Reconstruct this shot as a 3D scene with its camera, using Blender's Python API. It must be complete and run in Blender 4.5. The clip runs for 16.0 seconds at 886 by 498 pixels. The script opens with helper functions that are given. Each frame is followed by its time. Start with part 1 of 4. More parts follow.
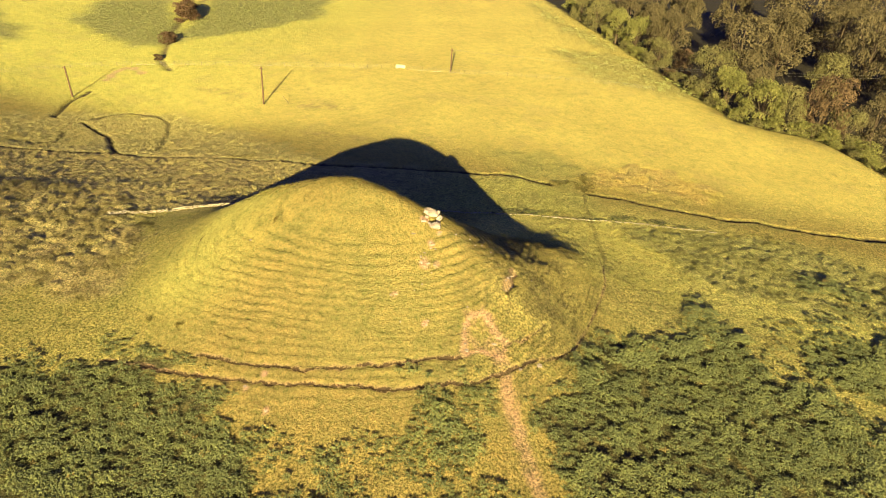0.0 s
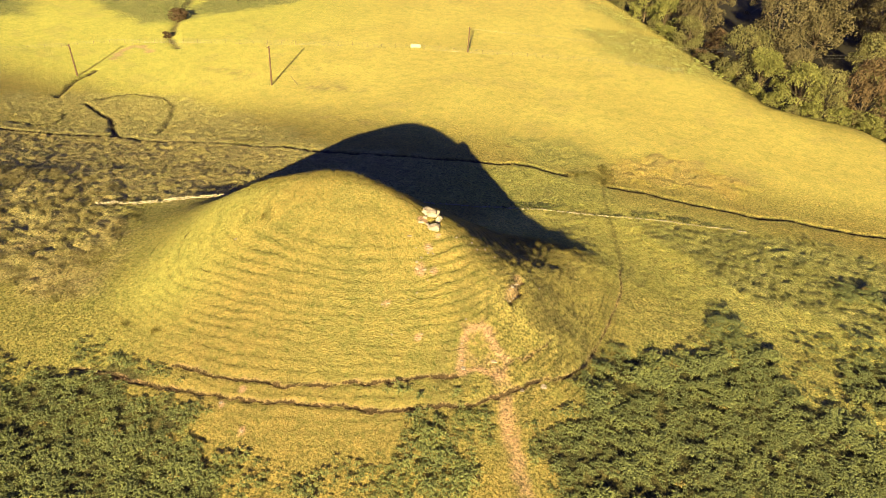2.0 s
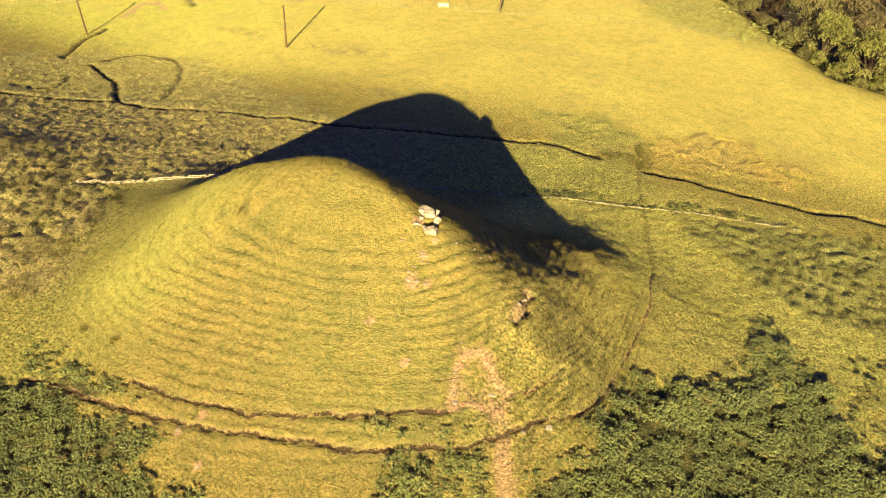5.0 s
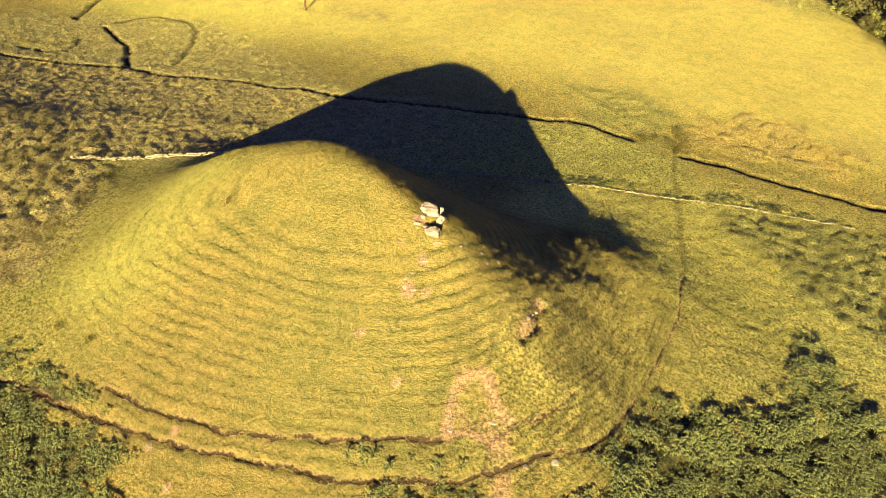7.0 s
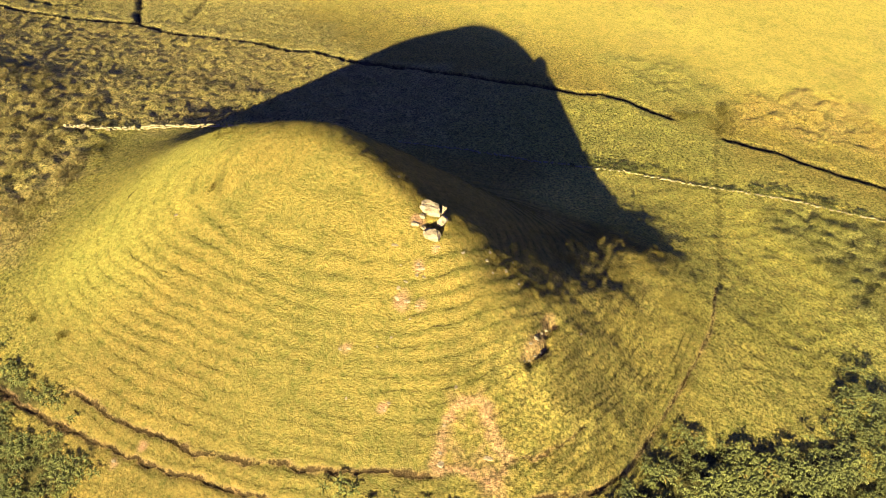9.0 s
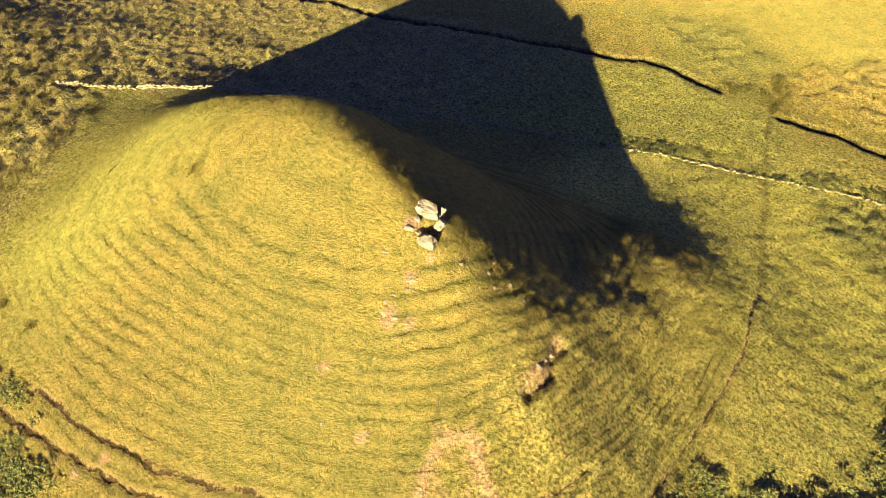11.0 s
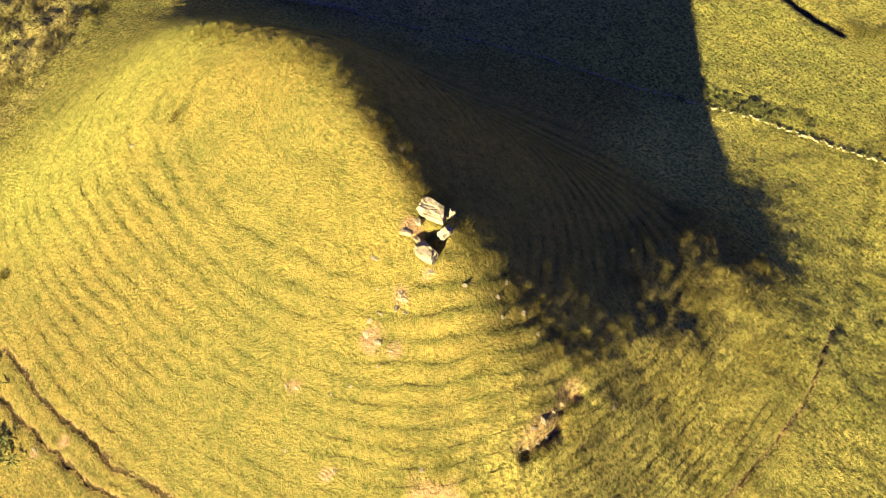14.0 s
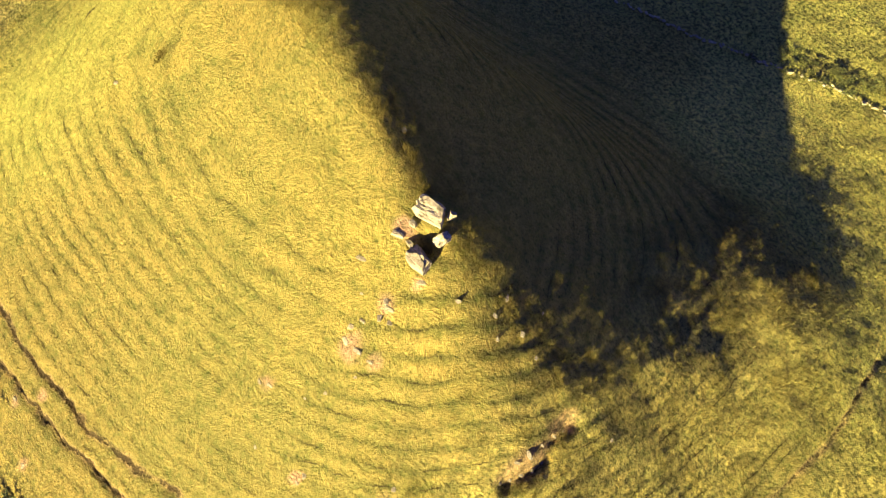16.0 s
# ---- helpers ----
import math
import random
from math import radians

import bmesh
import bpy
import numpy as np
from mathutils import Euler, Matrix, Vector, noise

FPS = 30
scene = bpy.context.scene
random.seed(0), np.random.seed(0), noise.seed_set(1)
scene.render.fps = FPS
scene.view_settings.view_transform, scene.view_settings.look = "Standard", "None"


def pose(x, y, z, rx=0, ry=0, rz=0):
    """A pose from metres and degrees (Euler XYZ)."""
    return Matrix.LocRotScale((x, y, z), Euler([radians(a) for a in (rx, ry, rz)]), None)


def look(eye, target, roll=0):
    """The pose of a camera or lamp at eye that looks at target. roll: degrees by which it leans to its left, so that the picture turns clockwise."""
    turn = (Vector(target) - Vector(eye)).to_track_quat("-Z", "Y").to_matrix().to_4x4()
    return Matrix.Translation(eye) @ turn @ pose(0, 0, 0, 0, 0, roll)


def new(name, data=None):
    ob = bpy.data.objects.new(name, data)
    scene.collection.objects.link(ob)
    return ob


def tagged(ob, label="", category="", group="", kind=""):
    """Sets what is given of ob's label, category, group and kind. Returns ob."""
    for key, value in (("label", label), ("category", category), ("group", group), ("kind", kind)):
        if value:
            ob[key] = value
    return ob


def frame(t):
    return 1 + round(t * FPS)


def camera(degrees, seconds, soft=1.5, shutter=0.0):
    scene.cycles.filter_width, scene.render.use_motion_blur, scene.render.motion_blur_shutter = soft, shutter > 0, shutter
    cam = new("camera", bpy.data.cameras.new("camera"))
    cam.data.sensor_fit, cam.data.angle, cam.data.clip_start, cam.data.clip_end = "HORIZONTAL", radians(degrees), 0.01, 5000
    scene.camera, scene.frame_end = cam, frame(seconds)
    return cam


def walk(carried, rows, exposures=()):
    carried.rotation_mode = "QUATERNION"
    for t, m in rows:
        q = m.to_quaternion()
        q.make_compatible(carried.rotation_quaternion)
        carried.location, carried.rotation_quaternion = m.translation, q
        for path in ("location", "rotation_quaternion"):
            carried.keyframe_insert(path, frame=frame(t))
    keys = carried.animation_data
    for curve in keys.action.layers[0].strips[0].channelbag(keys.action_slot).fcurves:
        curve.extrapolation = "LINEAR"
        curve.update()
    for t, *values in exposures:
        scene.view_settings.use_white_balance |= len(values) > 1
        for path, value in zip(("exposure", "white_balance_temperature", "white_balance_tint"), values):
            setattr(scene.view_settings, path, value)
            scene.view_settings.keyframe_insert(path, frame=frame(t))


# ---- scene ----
cam = camera(67.93, 16.0, 1.0)
# seconds, place of the eye, turn
ROWS = [
    (0.0, -0.17, 0.01, 36.82, 63.70, -3.81, 19.05),
    (0.5, -0.13, 1.73, 36.76, 63.21, -3.76, 19.58),
    (1.0, -0.10, 3.44, 36.70, 62.77, -3.72, 20.11),
    (1.5, -0.09, 5.14, 36.62, 62.22, -3.70, 20.65),
    (2.0, -0.08, 6.85, 36.55, 61.65, -3.65, 21.27),
    (2.5, -0.11, 8.57, 36.47, 60.97, -3.59, 21.91),
    (3.0, -0.17, 10.26, 36.39, 60.29, -3.56, 22.56),
    (3.5, -0.26, 11.96, 36.30, 59.79, -3.56, 23.06),
    (4.0, -0.36, 13.66, 36.21, 59.34, -3.52, 23.60),
    (6.5, -1.18, 22.18, 35.73, 55.05, -3.20, 27.27),
    (7.0, -1.42, 23.88, 35.64, 54.36, -3.13, 28.11),
    (7.5, -1.69, 25.59, 35.54, 53.85, -3.06, 28.80),
    (8.0, -1.99, 27.29, 35.41, 52.89, -3.00, 29.51),
    (8.5, -2.30, 28.97, 35.27, 51.66, -2.91, 30.48),
    (9.0, -2.64, 30.63, 35.13, 50.25, -2.82, 31.54),
    (11.5, -4.76, 39.03, 34.58, 43.58, -2.39, 36.29),
    (12.0, -5.31, 40.66, 34.45, 41.88, -2.31, 37.12),
    (12.5, -5.90, 42.29, 34.36, 40.17, -2.17, 38.33),
    (13.0, -6.52, 43.88, 34.25, 38.13, -2.05, 39.58),
    (13.5, -7.19, 45.48, 34.14, 35.97, -1.85, 41.43),
    (14.0, -7.90, 47.04, 34.00, 33.93, -1.66, 43.48),
    (14.5, -8.67, 48.57, 33.85, 31.88, -1.50, 45.10),
    (15.0, -9.50, 50.07, 33.67, 29.36, -1.38, 46.48),
    (15.5, -10.34, 51.56, 33.52, 26.57, -1.24, 47.84),
    (16.0, -11.24, 53.04, 33.38, 23.59, -0.95, 49.97),
]
walk(cam, [(t, pose(x, y, z, rx, ry, rz)) for t, x, y, z, rx, ry, rz in ROWS], [(0.0, 1.95, 5600, 40), (6.5, 2.03, 5600, 38), (12.0, 2.18, 5600, 35), (16.0, 2.31, 5600, 32)])

# ---- light ----
SUN_UP, SUN_AZ = 11.75, -75.0          # elevation, bearing towards the sun from +x
sun_way = Vector((math.cos(radians(SUN_AZ)) * math.cos(radians(SUN_UP)), math.sin(radians(SUN_AZ)) * math.cos(radians(SUN_UP)), math.sin(radians(SUN_UP))))
sun_data = bpy.data.lights.new("sun", "SUN")
sun_data.energy, sun_data.angle, sun_data.color = 5.0, radians(0.5), (1.0, 0.818, 0.185)
sun = new("sun", sun_data)
sun.matrix_world = look((0, 0, 80), Vector((0, 0, 80)) - sun_way)
world = bpy.data.worlds.new("sky")
scene.world = world
world.use_nodes = True
wn = world.node_tree.nodes
sky = wn.new("ShaderNodeTexSky")
sky.sky_type, sky.sun_disc = "NISHITA", False
sky.ozone_density, sky.dust_density = 4.0, 0.3
sky.sun_elevation, sky.sun_rotation = radians(SUN_UP), radians(90 - SUN_AZ)
wn["Background"].inputs["Strength"].default_value = 0.0148
# a violet evening sky
dusk = wn.new("ShaderNodeMix")
dusk.data_type, dusk.blend_type = "RGBA", "MULTIPLY"
dusk.inputs[0].default_value, dusk.inputs[7].default_value = 1.0, (1.28, 0.95, 1.28, 1)
world.node_tree.links.new(sky.outputs[0], dusk.inputs[6])
world.node_tree.links.new(dusk.outputs[2], wn["Background"].inputs[0])


# ---- the lie of the land ----
def soft(v, k):
    return np.logaddexp(0.0, v / k) * k


def lay(x, y):
    """Height of the land without its small relief."""
    # the field, a boggy hollow, the far slope, the fall towards the bracken, the shoulder, the gully of the wood
    b = -0.645 - 0.006 * (x + 25) - 0.004 * (y - 65) - 0.841 * ((x + 25) / 50) ** 2 * np.exp(-((x + 25) / 120) ** 2)
    b = b - 3.3 * np.exp(-((x + 96.164) ** 2 + (y - 94.672) ** 2) / 26.304 ** 2) - 2.0 * np.exp(-((x + 125) / 45) ** 2 - ((y - 115) / 32) ** 2)
    b = b + 0.102 * soft(y - 116, 8) - 0.182 * soft(-6.92 - (y - 65) * 0.948 + (x + 25) * 0.32, 4)
    b = b + 2.19 * np.exp(-((x + 10.758) ** 2 + (y - 70.389) ** 2) / 12.263 ** 2)
    across, beyond = (x - 9.2) * 0.86 + (y - 168.6) * 0.51, y - 157 + 1.5 * soft(x - 35, 2)
    gully = across - soft(across - beyond, 4)
    b = b - 13 * (1 - np.exp(-0.035 * soft(gully, 4)))
    # the mound: a lopsided dome, cut off behind by a steeper slope
    u = (x + 33.297) * 0.992 + (y - 59.99) * 0.123
    v = -(x + 33.297) * 0.123 + (y - 59.99) * 0.992
    a, w = 22.643 + 5.212 * np.tanh(u / 6), 20.494 - 10.728 * np.tanh(v / 5)
    dome = (9.737 + 0.416 * v + 0.185 * u) * np.exp(-((u / a) ** 2 + (v / w) ** 2 + 1e-6) ** 1.285)
    e, along = (x + 25) * 0.512 + (y - 64) * 0.859, -(x + 25) * 0.859 + (y - 64) * 0.512
    back = soft(9.46 - 0.657 * e - 0.00855 * along ** 2, 1.0)
    b = b - 0.12 * np.exp(-((x + 13.6) / 2.6) ** 2 - ((y - 63.6) / 1.8) ** 2) + 0.1 * np.exp(-((x + 12.5) / 2.5) ** 2 - ((y - 60.5) / 2.0) ** 2) - 0.45 * np.exp(-((x + 12.0) / 4.0) ** 2 - ((y - 67.5) / 2.5) ** 2)
    b = b + 0.49 * np.exp(-((x + 8.72) / 3.07) ** 2 - ((y - 67.1) / 2.26) ** 2) + 0.28 * np.exp(-((x + 7.97) ** 2 + (y - 74.09) ** 2) / 3.0 ** 2) - 0.2 * np.exp(-((x + 5.9) ** 2 + (y - 66.45) ** 2) / 3.0 ** 2) - 0.8 * np.exp(-((x + 38) / 5) ** 2 - ((y - 66) / 3.5) ** 2)
    b = b + 0.8 * np.exp(-((x + 54) / 6.5) ** 2 - ((y - 69) / 4.2) ** 2)
    b = b + 0.2 * np.exp(-((x + 25) / 4.0) ** 2 - ((y - 61.7) / 1.8) ** 2) + 0.4 * np.exp(-((x + 18.4) / 1.8) ** 2 - ((y - 61.7) / 1.6) ** 2)
    b = b + 0.35 * np.exp(-((x + 49.5) / 4.0) ** 2 - ((y - 65.5) / 2.5) ** 2)
    b = b - 0.22 * np.exp(-((x + 22.5) / 4.0) ** 2 - ((y - 63.0) / 1.5) ** 2)
    return b + dome - soft(dome - back, 0.51)


# ---- lines and areas of the ground, seen from above ----
SOIL_LOW = [(-46, 39.6), (-42, 40.1), (-38.2, 40.1), (-33.3, 40.7), (-29.5, 41.0), (-27, 41.3), (-24.1, 42.2), (-21.1, 43.1), (-18.6, 43.3), (-16.8, 43.8), (-14, 45.2), (-11, 47.1), (-8.8, 49), (-7.3, 50.2), (-5.9, 51.8), (-4.2, 53.2), (-3.1, 55.8)]
TRACK = [(-3.1, 55.8), (-2.8, 58.4), (-2.5, 61.4), (-2.1, 64.9), (-1.9, 67.6), (-1.9, 70.6), (-2.6, 76.4)]
SOIL_UP = [(-37.2, 41.9), (-34.2, 42.4), (-30.9, 42.5), (-29, 42.6), (-25.8, 43.1), (-22.9, 44.2), (-20, 45.3), (-17.3, 46.5), (-14.6, 47.6), (-12.6, 48.8)]
SOIL_EAST = [(-9.4, 51.6), (-8.2, 52.4), (-7.0, 54.0), (-6.2, 56.0)]
SCAR = [(-13.4, 52.2), (-12.3, 53.2), (-11.3, 52.9), (-10.4, 52), (-9.2, 51.8), (-8.9, 50.8), (-10, 49.7), (-11, 50.1), (-12.1, 49.1), (-12.8, 49.2), (-12.9, 50.5)]
SOIL_PATH = [(-9.8, 50.4), (-8.8, 49.5), (-7.6, 47.3), (-6.4, 45.3), (-4.9, 43.4), (-3.6, 41.4), (-2.8, 40.2), (-1.5, 37)]
QUARRY = [(-10.8, 60.4), (-10.7, 59.5), (-10.4, 58.2), (-10.7, 56.6)]
DITCH_WEST = [(-122, 80), (-108.8, 85.3), (-100.4, 89.9), (-94.6, 92.7), (-81.9, 93.5), (-66.6, 94.1), (-53.2, 95.5), (-36.4, 100.6), (-26.5, 104.2), (-23.4, 105.6), (-19.6, 105.6), (-16.3, 105.0), (-14.3, 104.8)]
DITCH_EAST = [(-8.1, 103.6), (-2.7, 104.8), (4.4, 104.2), (13, 104.8), (21.5, 106.2), (29.7, 107), (37.2, 109.3), (60, 116)]
DITCH_BEND = [(-113.6, 104.5), (-109.0, 102.9), (-103.2, 100.0), (-98.4, 96.1), (-94.5, 92.8)]
DITCH_LOOP = [(-113.8, 106.9), (-110.3, 112.9), (-103.0, 114.9), (-97.0, 110.9), (-92.4, 104.4), (-89.4, 97.0)]
DITCH_ARC = [(-113.4, 88.1), (-109.4, 89.3), (-108.7, 92.5), (-111.6, 97.3)]
DITCH_GAP = [(-120.5, 103.5), (-123.3, 108.9), (-125.7, 115.0), (-126.9, 120.3)]
GULLY = [(-120, 140), (-126.6, 144.8), (-138.2, 162.7), (-154.6, 191.5), (-160.7, 208.7), (-170, 240)]
EARTH_BANK = [(-128.9, 127.8), (-130.8, 132.1), (-130.5, 136.3), (-128.1, 136.9), (-124.6, 134.9)]
CROSS_TRENCH = [(-2.4, 77), (-5.2, 89), (-7.6, 98), (-9.2, 106)]
WALL_WEST = [(-66.7, 62.8), (-63.2, 64.6), (-58.9, 67.0), (-54.3, 69.2), (-51.4, 72.5), (-47.9, 74.9), (-44.7, 76.7)]
WALL_EAST = [(-44.7, 76.7), (-41.6, 77.9), (-36.2, 80.8), (-29.8, 83.9), (-23.5, 86.0), (-18.6, 88.1), (-14.7, 89.9), (-10.2, 91.3), (-6.5, 92.7), (-3.2, 94.0), (-0.5, 95.1), (6.3, 96.8), (9.4, 97.6), (12.0, 98.1)]
FENCE = [(-170, 102), (-152.7, 119.1), (-148.2, 124.7), (-137.8, 134.9), (-123.8, 142.4), (-101, 149.3), (-79.9, 155.5), (-65.6, 159.2), (-45.5, 162.6), (-24.8, 167.4), (0, 170.5)]
FERN_WEST = [(-70, 20), (-66, 28), (-53.1, 34.6), (-49.6, 36.5), (-45.9, 38.8), (-46.2, 40.1), (-44.7, 41.9), (-41.2, 41.7), (-38.4, 40.4), (-34.6, 39.0), (-30.8, 38.6), (-28.7, 36.7), (-27.0, 35.5), (-25, 33), (-21.9, 31.5), (-19, 29), (-18, 20)]
FERN_MID = [(-16.7, 45.3), (-15, 46.6), (-11.6, 47.8), (-9.3, 47.6), (-7.5, 45.3), (-7.8, 42.4), (-9, 39.7), (-13, 37.5), (-15.7, 39.4), (-16.5, 43.6)]
FERN_EAST = [(-1.7, 59.4), (1.2, 62.3), (4.8, 65.0), (7.7, 67.4), (11.7, 68.8), (15.6, 69.1), (17.1, 65.6), (21.3, 64.2), (23.8, 63.7), (25.2, 61.2), (30, 61), (42, 58), (42, 40), (5, 32), (-1.6, 38), (-1.5, 40.7), (-3.6, 44.0), (-5.8, 46.4), (-5.0, 47.9), (-2.5, 51.7), (-2.6, 56)]
FERN_EDGE = [(20.2, 71.4), (24.5, 74.8), (29.7, 76.1), (42, 77), (42, 64), (27.6, 64.9), (23.6, 65.6), (20.4, 66.9)]
FERN_SPUR = [(7.6, 67.5), (7.7, 73.9), (9.2, 75.8), (10.9, 74.3), (12.6, 71.0), (11.5, 68)]
FERN_NOOK = [(20.3, 85.7), (22.3, 89.6), (23.7, 88.8), (27.2, 88.5), (34, 88), (33, 84), (26.6, 84.2), (22.6, 83.6)]
FERN_MIX = [(15.8, 74.0), (18.8, 76.1), (21.3, 78.6), (26.3, 83.0), (36, 84), (36, 74), (25.0, 74.0), (19.8, 68.5), (16.6, 67.7)]
FERN_FRINGE = [(-46.5, 38.5), (-44.7, 42.2), (-42.3, 42.8), (-37.6, 41.2), (-38.3, 39.9)]
TUFT_WEST = [(-86, 60), (-80, 66), (-73, 70), (-62, 64.5), (-58, 60), (-52, 50), (-52, 46), (-59.6, 44.5), (-66, 42), (-80, 44)]
FERN_THIN = [(-28.5, 37.5), (-22, 37.2), (-16, 40), (-9, 39), (-6.5, 42), (-4, 38), (-6, 30), (-24, 26)]
FERN_HILL_A = [(-174.1, 165.7), (-185.6, 189.9), (-169, 201), (-134.8, 160.9), (-141.9, 150.9), (-158.6, 155.2)]
FERN_HILL_B = [(-134, 164.9), (-141.9, 180.5), (-162, 215), (-122.9, 228.5), (-113.2, 204.4), (-118, 184.5), (-126, 172.6)]
FERN_HILL_C = [(-30.8, 194.7), (-16.2, 200.8), (-4.5, 197.3), (6.7, 184.8), (9.5, 173.3), (-0.1, 170), (-9.8, 171.2), (-20.9, 178.4)]
FERN_HILL_D = [(-53.1, 260.1), (-35.4, 233.6), (-21.8, 217.9), (-14.8, 202.5), (-24, 208), (-40, 232)]
FERN_HILL_E = [(-205, 160), (-189.7, 151.6), (-180.7, 153.3), (-173.5, 142.8), (-180, 138), (-205, 145)]
BOG = [(-140, 72), (-122, 81), (-110.5, 87), (-97.5, 95.5), (-84, 96.5), (-67, 96), (-53.3, 97), (-36, 101), (-20, 105), (-14, 104), (-8, 103), (-4, 94.5), (-18, 87.5), (-30, 83), (-52, 72.5), (-62.4, 64), (-57.5, 54), (-64, 44.3), (-90, 40), (-140, 60)]
MARSH = [(-135, 92), (-127.5, 97.4), (-117.7, 109.1), (-97.5, 117.2), (-77.2, 108.7), (-53.3, 97), (-84, 96), (-110, 87)]
RUSH_EAST = [(-1.4, 92.6), (8, 97), (19.6, 100.6), (27.6, 97.6), (36, 94.4), (35, 82), (24, 79), (17.5, 78.6), (7.7, 80.1), (3, 86), (-1.2, 90.6)]
GREEN_BANK = [(-28, 116), (-19, 119.5), (-10.7, 115), (-12, 107.8), (-19.7, 108.2)]
STRAW = [(-8.9, 115.8), (0.4, 123.3), (13.4, 116.8), (11.4, 109.3), (1.5, 108.8), (-6.9, 107.2)]


def smooth(a, b, v):
    s = np.clip((v - a) / (b - a), 0, 1)
    return s * s * (3 - 2 * s)


def waves(x, y, size, seed):
    """Smooth random field from 0 to 1 with blobs of about that size."""
    gx, gy = x / size + seed * 17.31, y / size + seed * 9.77
    ix, iy = np.floor(gx), np.floor(gy)
    fx, fy = gx - ix, gy - iy
    fx, fy = fx * fx * (3 - 2 * fx), fy * fy * (3 - 2 * fy)

    def corner(a, b):
        s = np.sin(a * 127.1 + b * 311.7 + seed * 74.7) * 43758.5453
        return s - np.floor(s)
    low = corner(ix, iy) * (1 - fx) + corner(ix + 1, iy) * fx
    high = corner(ix, iy + 1) * (1 - fx) + corner(ix + 1, iy + 1) * fx
    return low * (1 - fy) + high * fy


def lumps(x, y, size, seed):
    """Rounded tussocks of about that size and of uneven height, 0 to 1."""
    gx, gy = x / size, y / size
    ix, iy = np.floor(gx), np.floor(gy)
    best = np.zeros(np.shape(x))
    for a in (-1, 0, 1):
        for b in (-1, 0, 1):
            cx, cy = ix + a, iy + b
            r = np.sin(cx * 127.1 + cy * 311.7 + seed * 74.7) * 43758.5453
            q = np.sin(cx * 269.5 + cy * 183.3 + seed * 31.9) * 28001.8384
            h = np.sin(cx * 91.3 + cy * 47.9 + seed * 11.3) * 19417.137
            r, q, h = r - np.floor(r), q - np.floor(q), h - np.floor(h)
            d = ((gx - cx - r) ** 2 + (gy - cy - q) ** 2) / (0.35 + 0.3 * h)
            best = np.maximum(best, (0.3 + 0.7 * h) * np.clip(1 - d, 0, 1))
    return best


def seams(x, y, size, seed):
    """Distance to the borders of irregular cells of about that size, and a number from 0 to 1 for each cell."""
    gx, gy = x / size, y / size
    ix, iy = np.floor(gx), np.floor(gy)
    one, two, mark = np.full(np.shape(x), 9.0), np.full(np.shape(x), 9.0), np.zeros(np.shape(x))
    for a in (-1, 0, 1):
        for b in (-1, 0, 1):
            cx, cy = ix + a, iy + b
            r = np.sin(cx * 127.1 + cy * 311.7 + seed * 74.7) * 43758.5453
            q = np.sin(cx * 269.5 + cy * 183.3 + seed * 31.9) * 28001.8384
            d = np.hypot(gx - cx - r + np.floor(r), gy - cy - q + np.floor(q))
            two = np.minimum(two, np.maximum(one, d))
            mark = np.where(d < one, q - np.floor(q), mark)
            one = np.minimum(one, d)
    return (two - one) * size, mark


def off_line(x, y, line):
    """Distance to a line of points."""
    best = np.full(np.shape(x), 1e9)
    for (ax, ay), (bx, by) in zip(line, line[1:]):
        dx, dy = bx - ax, by - ay
        s = np.clip(((x - ax) * dx + (y - ay) * dy) / (dx * dx + dy * dy), 0, 1)
        best = np.minimum(best, np.hypot(x - ax - s * dx, y - ay - s * dy))
    return best


def within(x, y, area):
    """Distance inside an area (negative outside)."""
    ring = area + area[:1]
    inside = np.zeros(np.shape(x), bool)
    for (ax, ay), (bx, by) in zip(ring, ring[1:]):
        if ay != by:
            inside ^= ((ay > y) != (by > y)) & (x < (bx - ax) * (y - ay) / (by - ay) + ax)
    return np.where(inside, 1, -1) * off_line(x, y, ring)


def wander(x, y, much, seed):
    return much * (waves(x, y, 2.6, seed) - 0.5) * 2, much * (waves(x, y, 2.6, seed + 1) - 0.5) * 2


def on_mound(x, y):
    u, v = (x + 27.0) * 0.99 + (y - 58) * 0.12, -(x + 27.0) * 0.12 + (y - 58) * 0.99
    return 1 - smooth(0.8, 1.12, np.hypot(u / np.where(u > 0, 28.0, 25.0), v / np.where(v > 0, 21.0, 19.5)))


